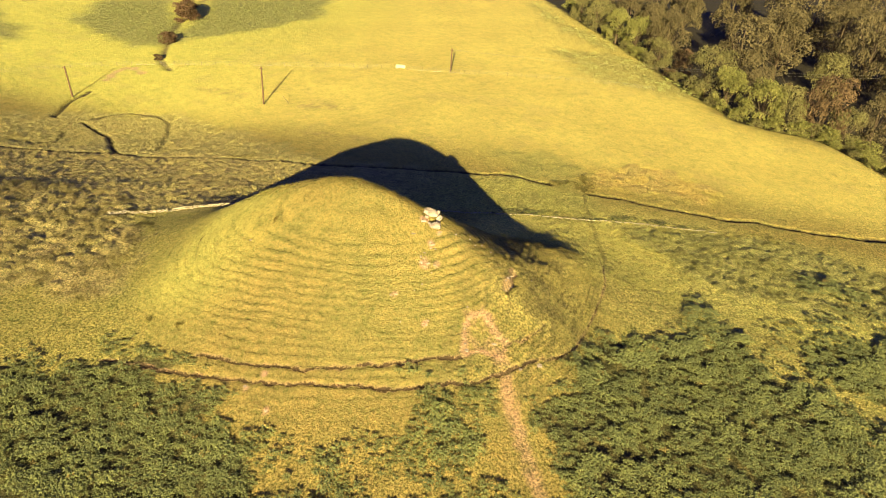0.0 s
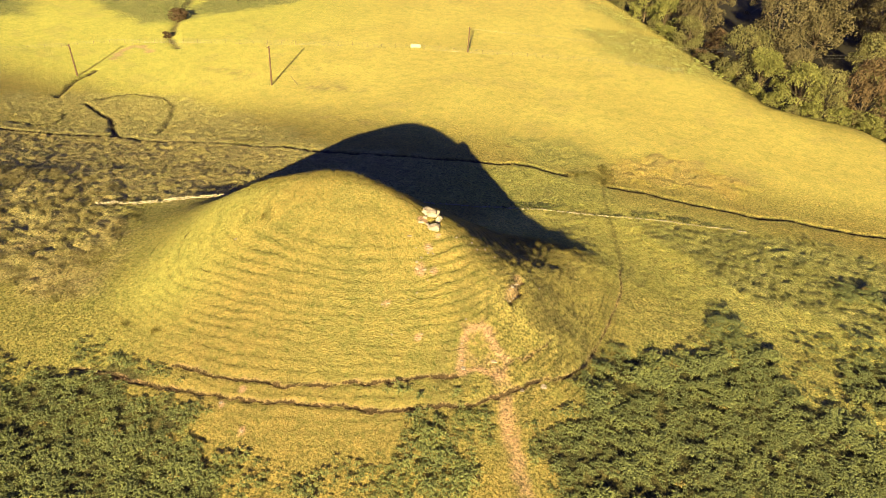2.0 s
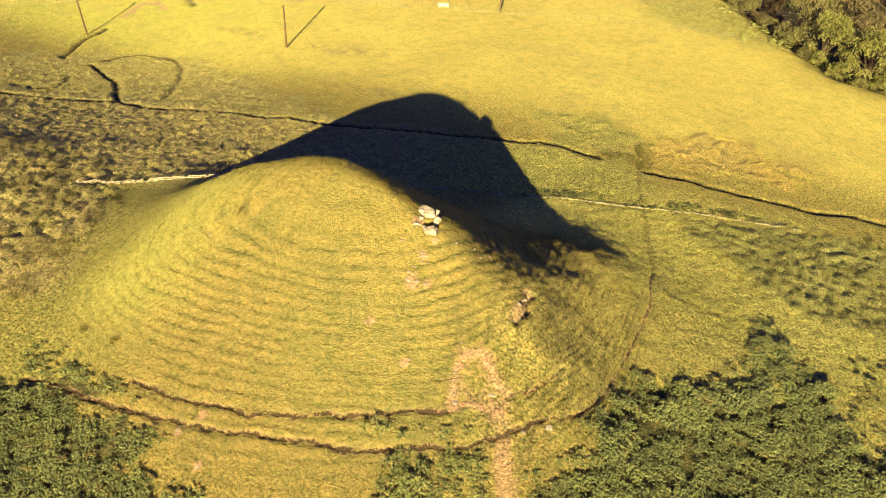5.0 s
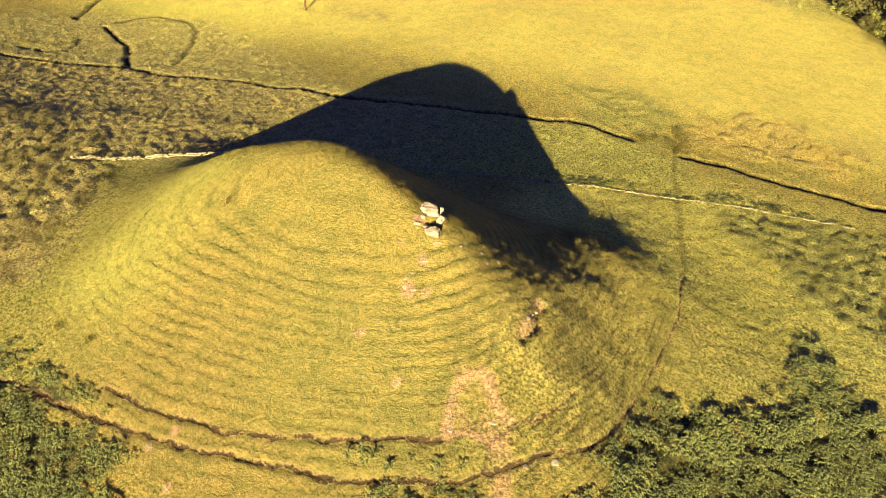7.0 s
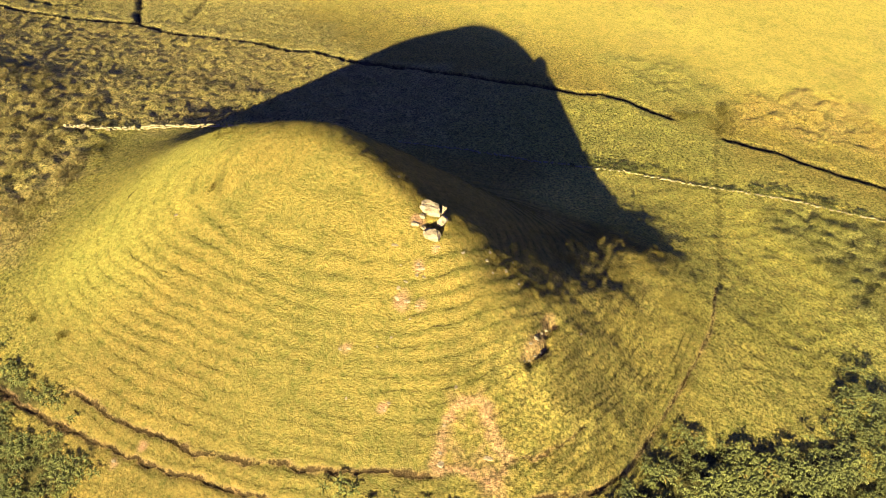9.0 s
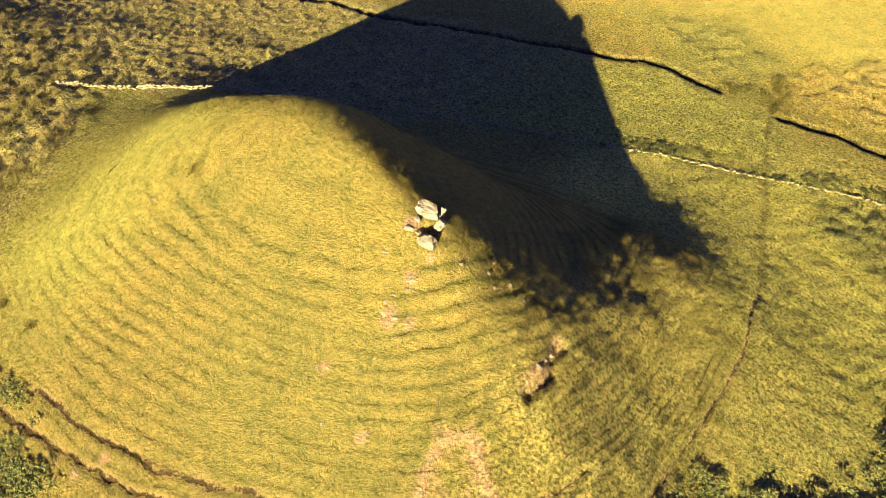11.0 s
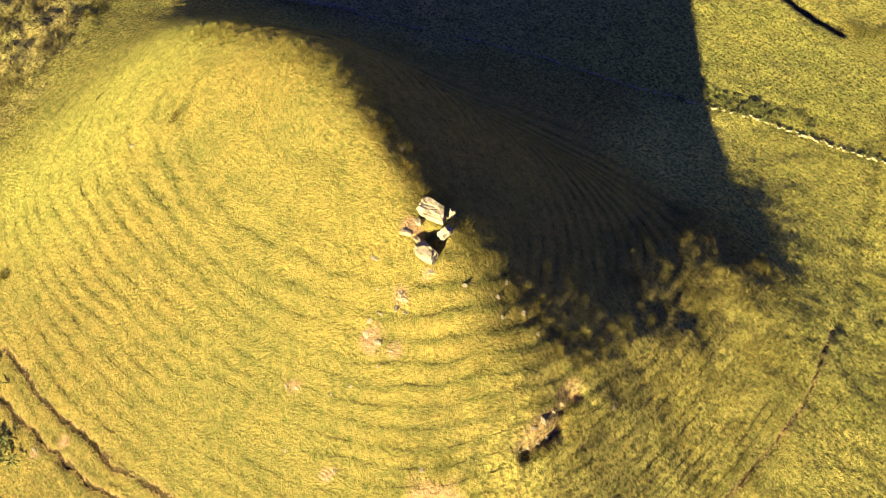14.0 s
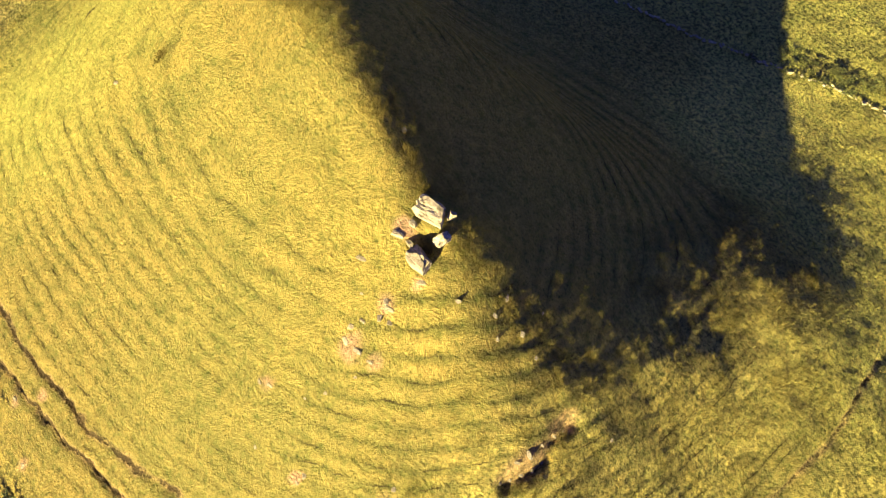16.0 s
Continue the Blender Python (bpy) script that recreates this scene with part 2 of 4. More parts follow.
def terraces(x, y):
    """Number of the sheep terrace, with its fraction, and how plain the terrace is."""
    # the sheep walk round the mound a little askew of the contours
    u, v = (np.clip(x, -52, 2) + 25) / 22, (np.clip(y, 36, 78) - 57) / 16
    f = (8.455 * v - 11.561 * v ** 2 - 3.379 * v ** 3 + 2.636 * v ** 4 + 0.376 * v ** 5 - 0.329 * v ** 6)
    f = f + u * (-3.214 + 4.022 * v + 5.651 * v ** 2 + 1.998 * v ** 3 + 0.169 * v ** 4 + 0.106 * v ** 5)
    f = f + u ** 2 * (-9.435 - 7.211 * v - 0.664 * v ** 2 + 0.311 * v ** 3 + 0.207 * v ** 4)
    f = f + u ** 3 * (-0.524 - 0.639 * v + 1.045 * v ** 2 + 0.242 * v ** 3)
    f = f + u ** 4 * (-0.411 - 0.162 * v + 0.121 * v ** 2)
    f = f + u ** 5 * (0.572 + 0.158 * v)
    f = f + u ** 6 * (0.320)
    front = f / 0.82 - 0.75 * soft(x + 12, 2) + 0.9 * waves(x, y, 7.0, 3) + 0.4 * waves(x, y, 2.6, 4) + 0.2 * waves(x, y, 1.0, 5) + 0.16 * waves(x, y, 0.45, 10)
    # behind the crest they keep level
    level = lay(x, y) / 0.43 + 0.9 * waves(x, y, 9.0, 3) + 0.4 * waves(x, y, 2.9, 4)
    behind = smooth(61.6, 63.6, y) * smooth(-11, -14, x)
    ph = np.where(behind > 0.5, level, front)
    side = smooth(-16.5, -12.5, x) * smooth(-2.0, -3.0, x) * smooth(50, 53, y) * smooth(76, 71, y)
    top = 0.2 + 0.8 * smooth(0.2, -1.2, f)
    return ph, smooth(0.0, 0.3, np.abs(behind - 0.5)) * top * np.maximum(on_mound(x, y), 1.5 * side) * (0.3 + 0.7 * smooth(0.25, 0.75, 0.5 * waves(x, y, 3.5, 6) + 0.5 * waves(x, y, 1.4, 7)))


def ledge(x, y):
    ph, plain = terraces(x, y)
    return ph - np.floor(ph), plain


def soil_lines(x, y):
    dx, dy = wander(x, y, 0.35, 11)
    fx, fy = wander(x * 5, y * 5, 0.17, 13)
    d = np.minimum(off_line(x + dx + fx, y + dy + fy, SOIL_LOW), off_line(x + dx + fx, y + dy + fy, SOIL_UP))
    d = np.minimum(d, off_line(x + dx * 0.4, y + dy * 0.4, TRACK) + 0.05)
    return np.minimum(d, off_line(x + fx, y + fy, SOIL_EAST) + 0.08)


def ditches(x, y):
    dx, dy = wander(x * 0.6, y * 0.6, 0.6, 15)
    fx, fy = wander(x * 3, y * 3, 0.18, 17)
    x, y = x + dx + fx, y + dy + fy
    big = np.minimum(off_line(x, y, DITCH_WEST), off_line(x, y, DITCH_EAST))
    big = np.minimum(big, np.minimum(off_line(x, y, DITCH_BEND), off_line(x, y, DITCH_GAP)))
    small = np.minimum(off_line(x, y, DITCH_LOOP), off_line(x, y, DITCH_ARC))
    return big, small


def relief(x, y):
    m = on_mound(x, y)
    s, plain = ledge(x, y)
    z = lay(x, y)
    z = z + plain * (0.105 - 0.03 * smooth(-19, -14, x)) * (np.where(s < 0.72, s / 0.72, (1 - s) / 0.28) - 0.5)
    z = z + (0.10 - 0.05 * (1 - m)) * (waves(x, y, 1.3, 21) - 0.5) + (0.05 + 0.02 * (1 - m)) * (waves(x, y, 0.55, 22) - 0.5)
    bog = smooth(-1.5, 2.5, within(x, y, BOG))
    z = z + 0.1 * smooth(-17, -11, x) * m * (waves(x + 0.08 * y, 0.22 * y, 0.45, 24) - 0.5)
    z = z + 0.12 * smooth(-8, 0, x) * smooth(112, 100, y) * (waves(x, y, 0.75, 26) - 0.5)
    z = z + 0.12 * smooth(-16, -13, x) * smooth(-5, -7, x) * smooth(60, 62, y) * smooth(80, 76, y) * lumps(x + 0.08 * y, 0.4 * y, 0.8, 99)
    west_bog = bog * smooth(-22, -38, x)
    z = z + 0.1 * bog * (waves(x, y, 1.5, 23) - 0.5) + (0.13 * west_bog + 0.09 * bog) * lumps(x, y, 1.05, 91)
    z = z + 0.36 * smooth(-2, 2, within(x, y, TUFT_WEST)) * lumps(x, y, 1.5, 92) * smooth(0.25, 0.5, waves(x, y, 4.0, 95))
    z = z + 0.3 * smooth(-1.5, 1.5, within(x, y, RUSH_EAST) + 3 * (waves(x, y, 2.4, 42) - 0.5)) * lumps(x, y, 1.15, 93)
    z = z + 0.16 * smooth(-3, 2, within(x, y, MARSH)) * lumps(x, y, 1.4, 94) + 0.25 * smooth(-1, 2, within(x, y, GREEN_BANK)) * lumps(x, y, 1.3, 96)
    near = (y < 125) & (x > -75)
    d = np.where(near, soil_lines(x, y), 9)
    z = z - 0.2 * np.exp(-(d / 0.14) ** 2) * (0.5 + 0.5 * smooth(0.1, 0.45, waves(x, y, 1.7, 25))) - 0.06 * np.exp(-(d / 0.5) ** 2)
    big, small = ditches(x, y)
    z = z - 0.45 * np.exp(-(big / 0.42) ** 2) - 0.25 * np.exp(-(small / 0.42) ** 2)
    z = z - 0.12 * np.exp(-(off_line(x, y, CROSS_TRENCH) / 0.3) ** 2) - 0.5 * np.exp(-(off_line(x, y, GULLY) / 1.0) ** 2)
    z = z - 0.95 * np.exp(-((x + 19.8) ** 2 + (y - 59.85) ** 2) / 0.45 ** 2)
    q = off_line(x + 0.25 * (waves(x, y, 0.8, 27) - 0.5), y, QUARRY)
    z = z - 0.7 * np.exp(-((q + 0.1) / 0.36) ** 2)
    sc = within(x, y, SCAR)
    z = z - 0.22 * smooth(-0.2, 0.5, sc) + 0.16 * smooth(0, 0.5, sc) * (waves(x, y, 0.5, 28) - 0.5)
    p = off_line(x, y, SOIL_PATH)
    z = z - 0.12 * np.exp(-(p / 0.7) ** 2)
    z = z + 0.26 * smooth(-1, 2, within(x, y, STRAW) + 5 * (waves(x, y, 2.4, 42) - 0.5)) * lumps(x, y, 1.0, 97)
    return z


def bare(x, y):
    """How far the turf is worn down to soil, 0 to 1."""
    d = soil_lines(x, y)
    b = 0.6 * smooth(0.24, 0.06, d) * (0.5 + 0.5 * smooth(0.1, 0.4, waves(x, y, 1.7, 25)))
    n = waves(x, y, 0.7, 31) * 0.6 + waves(x, y, 0.3, 32) * 0.4
    sc = within(x, y, SCAR) + 0.9 * (n - 0.45)
    rim = np.exp(-((sc - 0.15) / 0.28) ** 2)
    b = np.maximum(b, np.clip(rim * 1.0, 0, 0.8) * smooth(0.25, 0.5, n + 0.1))
    b = np.maximum(b, smooth(0.6, 0.72, n) * (sc > 0) * 0.35)
    p = off_line(x, y, SOIL_PATH) + 0.9 * (n - 0.5)
    b = np.maximum(b, smooth(1.0, 0.25, p) * 0.65 * smooth(0.25, 0.6, 0.5 * waves(x, y, 1.3, 33) + 0.5 * n))
    q = off_line(x + 0.3, y, QUARRY) + 0.8 * (n - 0.5)
    b = np.maximum(b, smooth(0.55, 0.25, q) * 0.5)
    for px, py, r in ((-18.8, 58.7, 0.35), (-19.0, 55.1, 0.75), (-17.8, 55.5, 0.45), (-20.9, 59.6, 0.6), (-20.7, 51.4, 0.4), (-10.6, 60.3, 0.35), (-30.4, 40.4, 0.5), (-27.4, 39.0, 0.5), (-16.8, 50.0, 0.35), (-29.3, 41.8, 0.5), (-19.1, 57.1, 0.5)):
        b = np.maximum(b, smooth(r, r * 0.4, np.hypot(x - px, y - py) + 0.5 * (n - 0.5)) * 0.95)
    b = b * ((x > -75) & (y < 125))
    return np.maximum(b, 0.7 * smooth(1.3, 0.4, off_line(x, y, EARTH_BANK) + 1.2 * (waves(x, y, 1.5, 34) - 0.5)))


def mixed(a, b, k):
    return a * (1 - k[..., None]) + np.array(b) * k[..., None]


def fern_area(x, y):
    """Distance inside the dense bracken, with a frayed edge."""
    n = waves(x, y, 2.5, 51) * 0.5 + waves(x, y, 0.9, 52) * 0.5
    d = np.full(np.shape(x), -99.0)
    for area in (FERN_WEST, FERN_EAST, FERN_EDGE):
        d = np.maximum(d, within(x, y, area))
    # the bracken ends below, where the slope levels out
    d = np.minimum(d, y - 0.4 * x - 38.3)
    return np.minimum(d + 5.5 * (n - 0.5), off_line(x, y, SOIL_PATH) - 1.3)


def fern_trails(x, y):
    """Distance to the gaps that part the stands of bracken, and a number for each stand."""
    bx, by = x + 1.6 * waves(x, y, 3, 53), y + 1.6 * waves(x, y, 3, 57)
    # east of the path they run in slanting rows
    p, q = 0.58 * bx + 0.81 * by, 0.81 * bx - 0.58 * by
    row, row_mark = seams(q, 0.3 * p, 2.2, 54)
    web, web_mark = seams(bx, 0.85 * by, 2.2, 62)
    east = x > -12
    return np.where(east, row, web), np.where(east, row_mark, web_mark)


def fern_cover(x, y):
    """How thick the bracken stands, 0 to 1."""
    n = waves(x, y, 2.5, 51) * 0.5 + waves(x, y, 0.9, 52) * 0.5
    d = fern_area(x, y)
    cover = smooth(-0.9, 0.9, d) * np.maximum(0.3 + 0.7 * smooth(0.08, 0.26, fern_trails(x, y)[0]), 0.5 * smooth(1.6, 0.6, d))
    cover = cover * (1 - 0.85 * smooth(0.68, 0.76, waves(x, y, 1.15, 59)))
    for area, much in ((FERN_MID, 1.0), (FERN_SPUR, 0.8), (FERN_NOOK, 0.8), (FERN_MIX, 0.28), (FERN_FRINGE, 0.5), (FERN_THIN, 0.6)):
        cover = np.maximum(cover, much * smooth(-0.6, 1.2, within(x, y, area) + 2 * (n - 0.5)) * smooth(0.36, 0.52, 0.6 * n + 0.4 * waves(x, y, 0.8, 60)))
    return cover * smooth(0.7, 1.4, off_line(x, y, SOIL_PATH)) * smooth(0.3, 0.6, soil_lines(x, y))


def turf_colour(x, y):
    """Colour of the plant cover: dry and fresh grass, rushes, bracken, worn soil, with some painted-in shade."""
    m = on_mound(x, y)
    n1, n2, n3 = waves(x, y, 9, 41), waves(x, y, 2.4, 42), waves(x, y, 0.8, 43)
    c = np.zeros(np.shape(x) + (3,)) + (0.345, 0.29, 0.054)
    c = mixed(c, (0.30, 0.285, 0.056), smooth(0.35, 0.75, 0.45 * n1 + 0.35 * n2 + 0.2 * n3) * 0.75)
    c = mixed(c, (0.39, 0.315, 0.058), m * smooth(0.4, 0.75, 0.5 * n2 + 0.5 * waves(x, y, 5, 44)))
    c = mixed(c, (0.27, 0.24, 0.05), m * smooth(-40, -30, x) * (0.28 + 0.37 * smooth(58, 52, y)))
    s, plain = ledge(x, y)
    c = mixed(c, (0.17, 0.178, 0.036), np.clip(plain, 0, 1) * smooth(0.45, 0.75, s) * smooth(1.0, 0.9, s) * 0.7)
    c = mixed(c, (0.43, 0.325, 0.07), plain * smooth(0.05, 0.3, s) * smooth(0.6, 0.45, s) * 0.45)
    c = mixed(c, (0.25, 0.205, 0.046), smooth(56, 43, y) * 0.7)
    west = smooth(-34, -46, x) * smooth(80, 66, y) * (x > -75)
    c = mixed(c, (0.30, 0.295, 0.055), west * 0.65)
    c = mixed(c, (0.47, 0.455, 0.075), west * smooth(-51, -45, x) * smooth(44, 49, y) * 0.7)
    c = mixed(c, (0.25, 0.235, 0.05), smooth(-30, -24, x) * smooth(-6, -10, x) * smooth(58, 52, y) * smooth(42, 46, y) * 0.6)
    east = smooth(-12, -4, x) * smooth(105, 90, y) * smooth(49, 57, y)
    c = mixed(c, (0.33, 0.315, 0.066), east * (0.6 + 0.25 * smooth(-3, 5, x)))
    # slopes turned from the sun: colour lightened to make up for weak light
    c = mixed(c, (0.46, 0.41, 0.088), smooth(-15, -11, x) * smooth(-2.5, -5, x) * smooth(53, 57, y) * smooth(77, 72, y) * 0.65)
    c = mixed(c, (0.60, 0.58, 0.11), smooth(-24, -18, x) * smooth(2, -4, x) * smooth(76, 80, y) * smooth(93, 88, y) * 0.75)
    c = mixed(c, (0.52, 0.51, 0.095), east * smooth(-8, -4, x) * smooth(69, 76, y) * 0.7)
    c = mixed(c, (0.58, 0.55, 0.10), east * smooth(76, 84, y) * 0.7)
    # dark line at each terrace lip: soil and dead grass, with its shadow painted in
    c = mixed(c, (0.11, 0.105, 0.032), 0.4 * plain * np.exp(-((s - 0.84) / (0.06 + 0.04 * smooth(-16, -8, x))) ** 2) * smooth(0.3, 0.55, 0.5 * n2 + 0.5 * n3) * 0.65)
    far = smooth(101, 122, y)
    c = mixed(c, (0.63, 0.56, 0.092), far * (0.7 + 0.3 * n1))
    c = mixed(c, (0.52, 0.53, 0.07), far * smooth(-70, -130, x) * 0.8)
    c = mixed(c, (0.115, 0.11, 0.035), smooth(-20, -10, x) * m * smooth(0.5, 0.66, 0.7 * waves(x + 0.08 * y, 0.2 * y, 0.4, 45) + 0.3 * n2) * 0.45)
    bog = smooth(-2.5, 2.5, within(x, y, BOG) + 3 * (n2 - 0.5))
    tuft = np.maximum(bog * smooth(-24, -44, x), smooth(-1.5, 2, within(x, y, TUFT_WEST) + 3 * (n2 - 0.5)))
    c = mixed(c, (0.41, 0.42, 0.08), bog * 0.75)
    c = mixed(c, (0.40, 0.345, 0.105), tuft * (0.7 + 0.3 * n2))
    c = mixed(c, (0.15, 0.115, 0.055), np.maximum(bog * 0.5, tuft) * smooth(0.5, 0.75, 0.3 * n2 + 0.7 * n3) * 0.3)
    c = mixed(c, (0.38, 0.35, 0.10), smooth(-3, 3, within(x, y, MARSH) + 5 * (n2 - 0.5)) * 0.7)
    rush = smooth(-1.5, 1.5, within(x, y, RUSH_EAST) + 3 * (n2 - 0.5))
    c = mixed(c, (0.27, 0.28, 0.075), rush * 0.75)
    c = mixed(c, (0.50, 0.39, 0.09), smooth(-0.5, 2.0, within(x, y, STRAW) + 5 * (n2 - 0.5)) * 0.65)
    c = mixed(c, (0.36, 0.30, 0.10), far * smooth(0.6, 0.75, 0.6 * waves(x, y, 7, 46) + 0.4 * n2) * smooth(190, 150, y) * 0.2)
    c = mixed(c, (0.30, 0.33, 0.07), smooth(-3, 2, within(x, y, GREEN_BANK) + 3 * (n2 - 0.5)) * 0.5)
    for ax, ay, rx, ry in ((-71, 128, 10, 2.2), (-47, 118.5, 7, 2.0), (-98, 131, 9, 2.0), (-58, 112, 9, 2.5)):
        c = mixed(c, (0.33, 0.27, 0.08), smooth(1.2, 0.3, np.hypot((x - ax) / rx, (y - ay) / ry)) * smooth(0.4, 0.62, 0.5 * n3 + 0.5 * n2) * 0.6)
    hill = np.full(np.shape(x), -99.0)
    for area in (FERN_HILL_A, FERN_HILL_B, FERN_HILL_C, FERN_HILL_D, FERN_HILL_E):
        hill = np.maximum(hill, within(x, y, area))
    c = mixed(c, (0.25, 0.27, 0.075), smooth(-4, 3, hill + 5 * (n1 - 0.5) + 4 * (n2 - 0.5)) * (0.85 - 0.4 * smooth(-80, -50, x)))
    # shade between the trees of the wood, put into the ground colour
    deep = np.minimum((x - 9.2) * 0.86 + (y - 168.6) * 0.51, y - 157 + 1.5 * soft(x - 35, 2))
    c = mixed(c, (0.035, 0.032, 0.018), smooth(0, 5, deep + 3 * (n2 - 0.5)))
    # ground under the bracken, darkened to paint in the shade of its gaps
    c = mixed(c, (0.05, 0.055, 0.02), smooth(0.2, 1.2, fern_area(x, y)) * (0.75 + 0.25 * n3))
    c = mixed(c, (0.50, 0.31, 0.165), bare(x, y) * (0.8 + 0.2 * n3))
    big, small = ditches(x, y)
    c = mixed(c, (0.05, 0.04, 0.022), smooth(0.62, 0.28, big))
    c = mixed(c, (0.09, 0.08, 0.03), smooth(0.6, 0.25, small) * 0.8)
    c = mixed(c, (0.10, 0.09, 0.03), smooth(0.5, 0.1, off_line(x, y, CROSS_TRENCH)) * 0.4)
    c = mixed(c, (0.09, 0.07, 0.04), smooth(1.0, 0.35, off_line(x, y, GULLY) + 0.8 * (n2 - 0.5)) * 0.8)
    return c * (1.0, 1.0, 1.68)


# ---- materials ----
def material(name, rough=0.9, spec=0.2):
    m = bpy.data.materials.new(name)
    m.use_nodes = True
    n, l = m.node_tree.nodes, m.node_tree.links
    bs = n["Principled BSDF"]
    bs.inputs["Roughness"].default_value, bs.inputs["Specular IOR Level"].default_value = rough, spec
    return m, n, l, bs


def noise_node(n, l, scale, detail=4, coords=None, rough=0.6):
    t = n.new("ShaderNodeTexNoise")
    t.inputs["Scale"].default_value, t.inputs["Detail"].default_value, t.inputs["Roughness"].default_value = scale, detail, rough
    if coords is not None:
        l.new(coords, t.inputs["Vector"])
    return t.outputs["Fac"]


def ramp(n, l, value, stops):
    r = n.new("ShaderNodeValToRGB")
    l.new(value, r.inputs[0])
    while len(r.color_ramp.elements) < len(stops):
        r.color_ramp.elements.new(0.5)
    for e, (at, col) in zip(r.color_ramp.elements, stops):
        e.position, e.color = at, (*col, 1)
    return r.outputs[0]


def times(n, l, a, b):
    x = n.new("ShaderNodeMix")
    x.data_type, x.blend_type = "RGBA", "MULTIPLY"
    x.inputs[0].default_value = 1
    l.new(a, x.inputs[6])
    l.new(b, x.inputs[7])
    return x.outputs[2]


def bumped(n, l, bs, value, strength, distance):
    b = n.new("ShaderNodeBump")
    b.inputs["Strength"].default_value, b.inputs["Distance"].default_value = strength, distance
    l.new(value, b.inputs["Height"])
    l.new(b.outputs[0], bs.inputs["Normal"])


def ground_material():
    m, n, l, bs = material("turf", 0.85, 0.22)
    at = n.new("ShaderNodeAttribute")
    at.attribute_name = "tint"
    co = n.new("ShaderNodeTexCoord").outputs["Object"]
    fine = noise_node(n, l, 8.0, 6, co, 0.75)
    wide = noise_node(n, l, 0.55, 5, co, 0.65)
    clump = noise_node(n, l, 2.7, 5, co, 0.7)
    c = times(n, l, at.outputs["Color"], ramp(n, l, fine, [(0.36, (0.40, 0.44, 0.46)), (0.44, (0.92, 0.93, 0.94)), (0.64, (1.2, 1.18, 1.13))]))
    c = times(n, l, c, ramp(n, l, wide, [(0.3, (0.78, 0.84, 0.8)), (0.5, (1, 1, 1)), (0.7, (1.16, 1.1, 1.05))]))
    c = times(n, l, c, ramp(n, l, clump, [(0.36, (0.66, 0.76, 0.68)), (0.5, (1, 1, 1)), (0.64, (1.15, 1.1, 1.06))]))
    # rougher, tufted growth
    cs = n.new("ShaderNodeAttribute")
    cs.attribute_name = "coarse"
    tuft = noise_node(n, l, 4.6, 4, co, 0.65)
    mt = n.new("ShaderNodeMix")
    mt.data_type, mt.blend_type = "RGBA", "MULTIPLY"
    l.new(cs.outputs["Fac"], mt.inputs[0])
    l.new(c, mt.inputs[6])
    l.new(ramp(n, l, tuft, [(0.40, (0.28, 0.30, 0.32)), (0.5, (0.95, 0.95, 0.95)), (0.62, (1.5, 1.45, 1.35))]), mt.inputs[7])
    c = mt.outputs[2]
    # thin edges of sheep terraces and bare tracks: worn soil with painted-in shade
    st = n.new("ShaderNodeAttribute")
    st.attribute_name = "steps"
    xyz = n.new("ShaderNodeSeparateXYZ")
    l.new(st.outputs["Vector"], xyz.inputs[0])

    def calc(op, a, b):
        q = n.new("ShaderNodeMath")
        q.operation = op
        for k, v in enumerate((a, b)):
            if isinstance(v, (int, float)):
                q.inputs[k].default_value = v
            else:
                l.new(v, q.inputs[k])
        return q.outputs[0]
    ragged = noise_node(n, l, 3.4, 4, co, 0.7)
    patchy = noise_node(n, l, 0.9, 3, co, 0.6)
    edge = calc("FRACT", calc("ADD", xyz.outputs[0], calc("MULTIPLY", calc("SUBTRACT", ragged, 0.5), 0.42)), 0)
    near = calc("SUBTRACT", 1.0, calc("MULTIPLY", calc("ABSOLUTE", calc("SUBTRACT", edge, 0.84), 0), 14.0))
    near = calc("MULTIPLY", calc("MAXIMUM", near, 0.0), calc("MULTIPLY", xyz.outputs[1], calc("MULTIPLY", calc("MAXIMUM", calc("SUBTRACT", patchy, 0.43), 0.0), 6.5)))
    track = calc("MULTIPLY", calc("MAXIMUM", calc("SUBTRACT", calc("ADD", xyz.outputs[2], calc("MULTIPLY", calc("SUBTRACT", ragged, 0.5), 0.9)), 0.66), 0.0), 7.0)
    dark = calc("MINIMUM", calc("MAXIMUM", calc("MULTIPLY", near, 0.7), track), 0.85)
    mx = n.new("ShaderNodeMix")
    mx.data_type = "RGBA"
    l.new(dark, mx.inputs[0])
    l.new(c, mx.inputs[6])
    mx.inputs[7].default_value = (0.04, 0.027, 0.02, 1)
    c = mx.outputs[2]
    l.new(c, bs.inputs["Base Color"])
    ad = n.new("ShaderNodeMath")
    ad.operation = "MULTIPLY_ADD"
    ad.inputs[1].default_value = 1.3
    l.new(clump, ad.inputs[0])
    l.new(fine, ad.inputs[2])
    bumped(n, l, bs, ad.outputs[0], 1.0, 0.25)
    return m


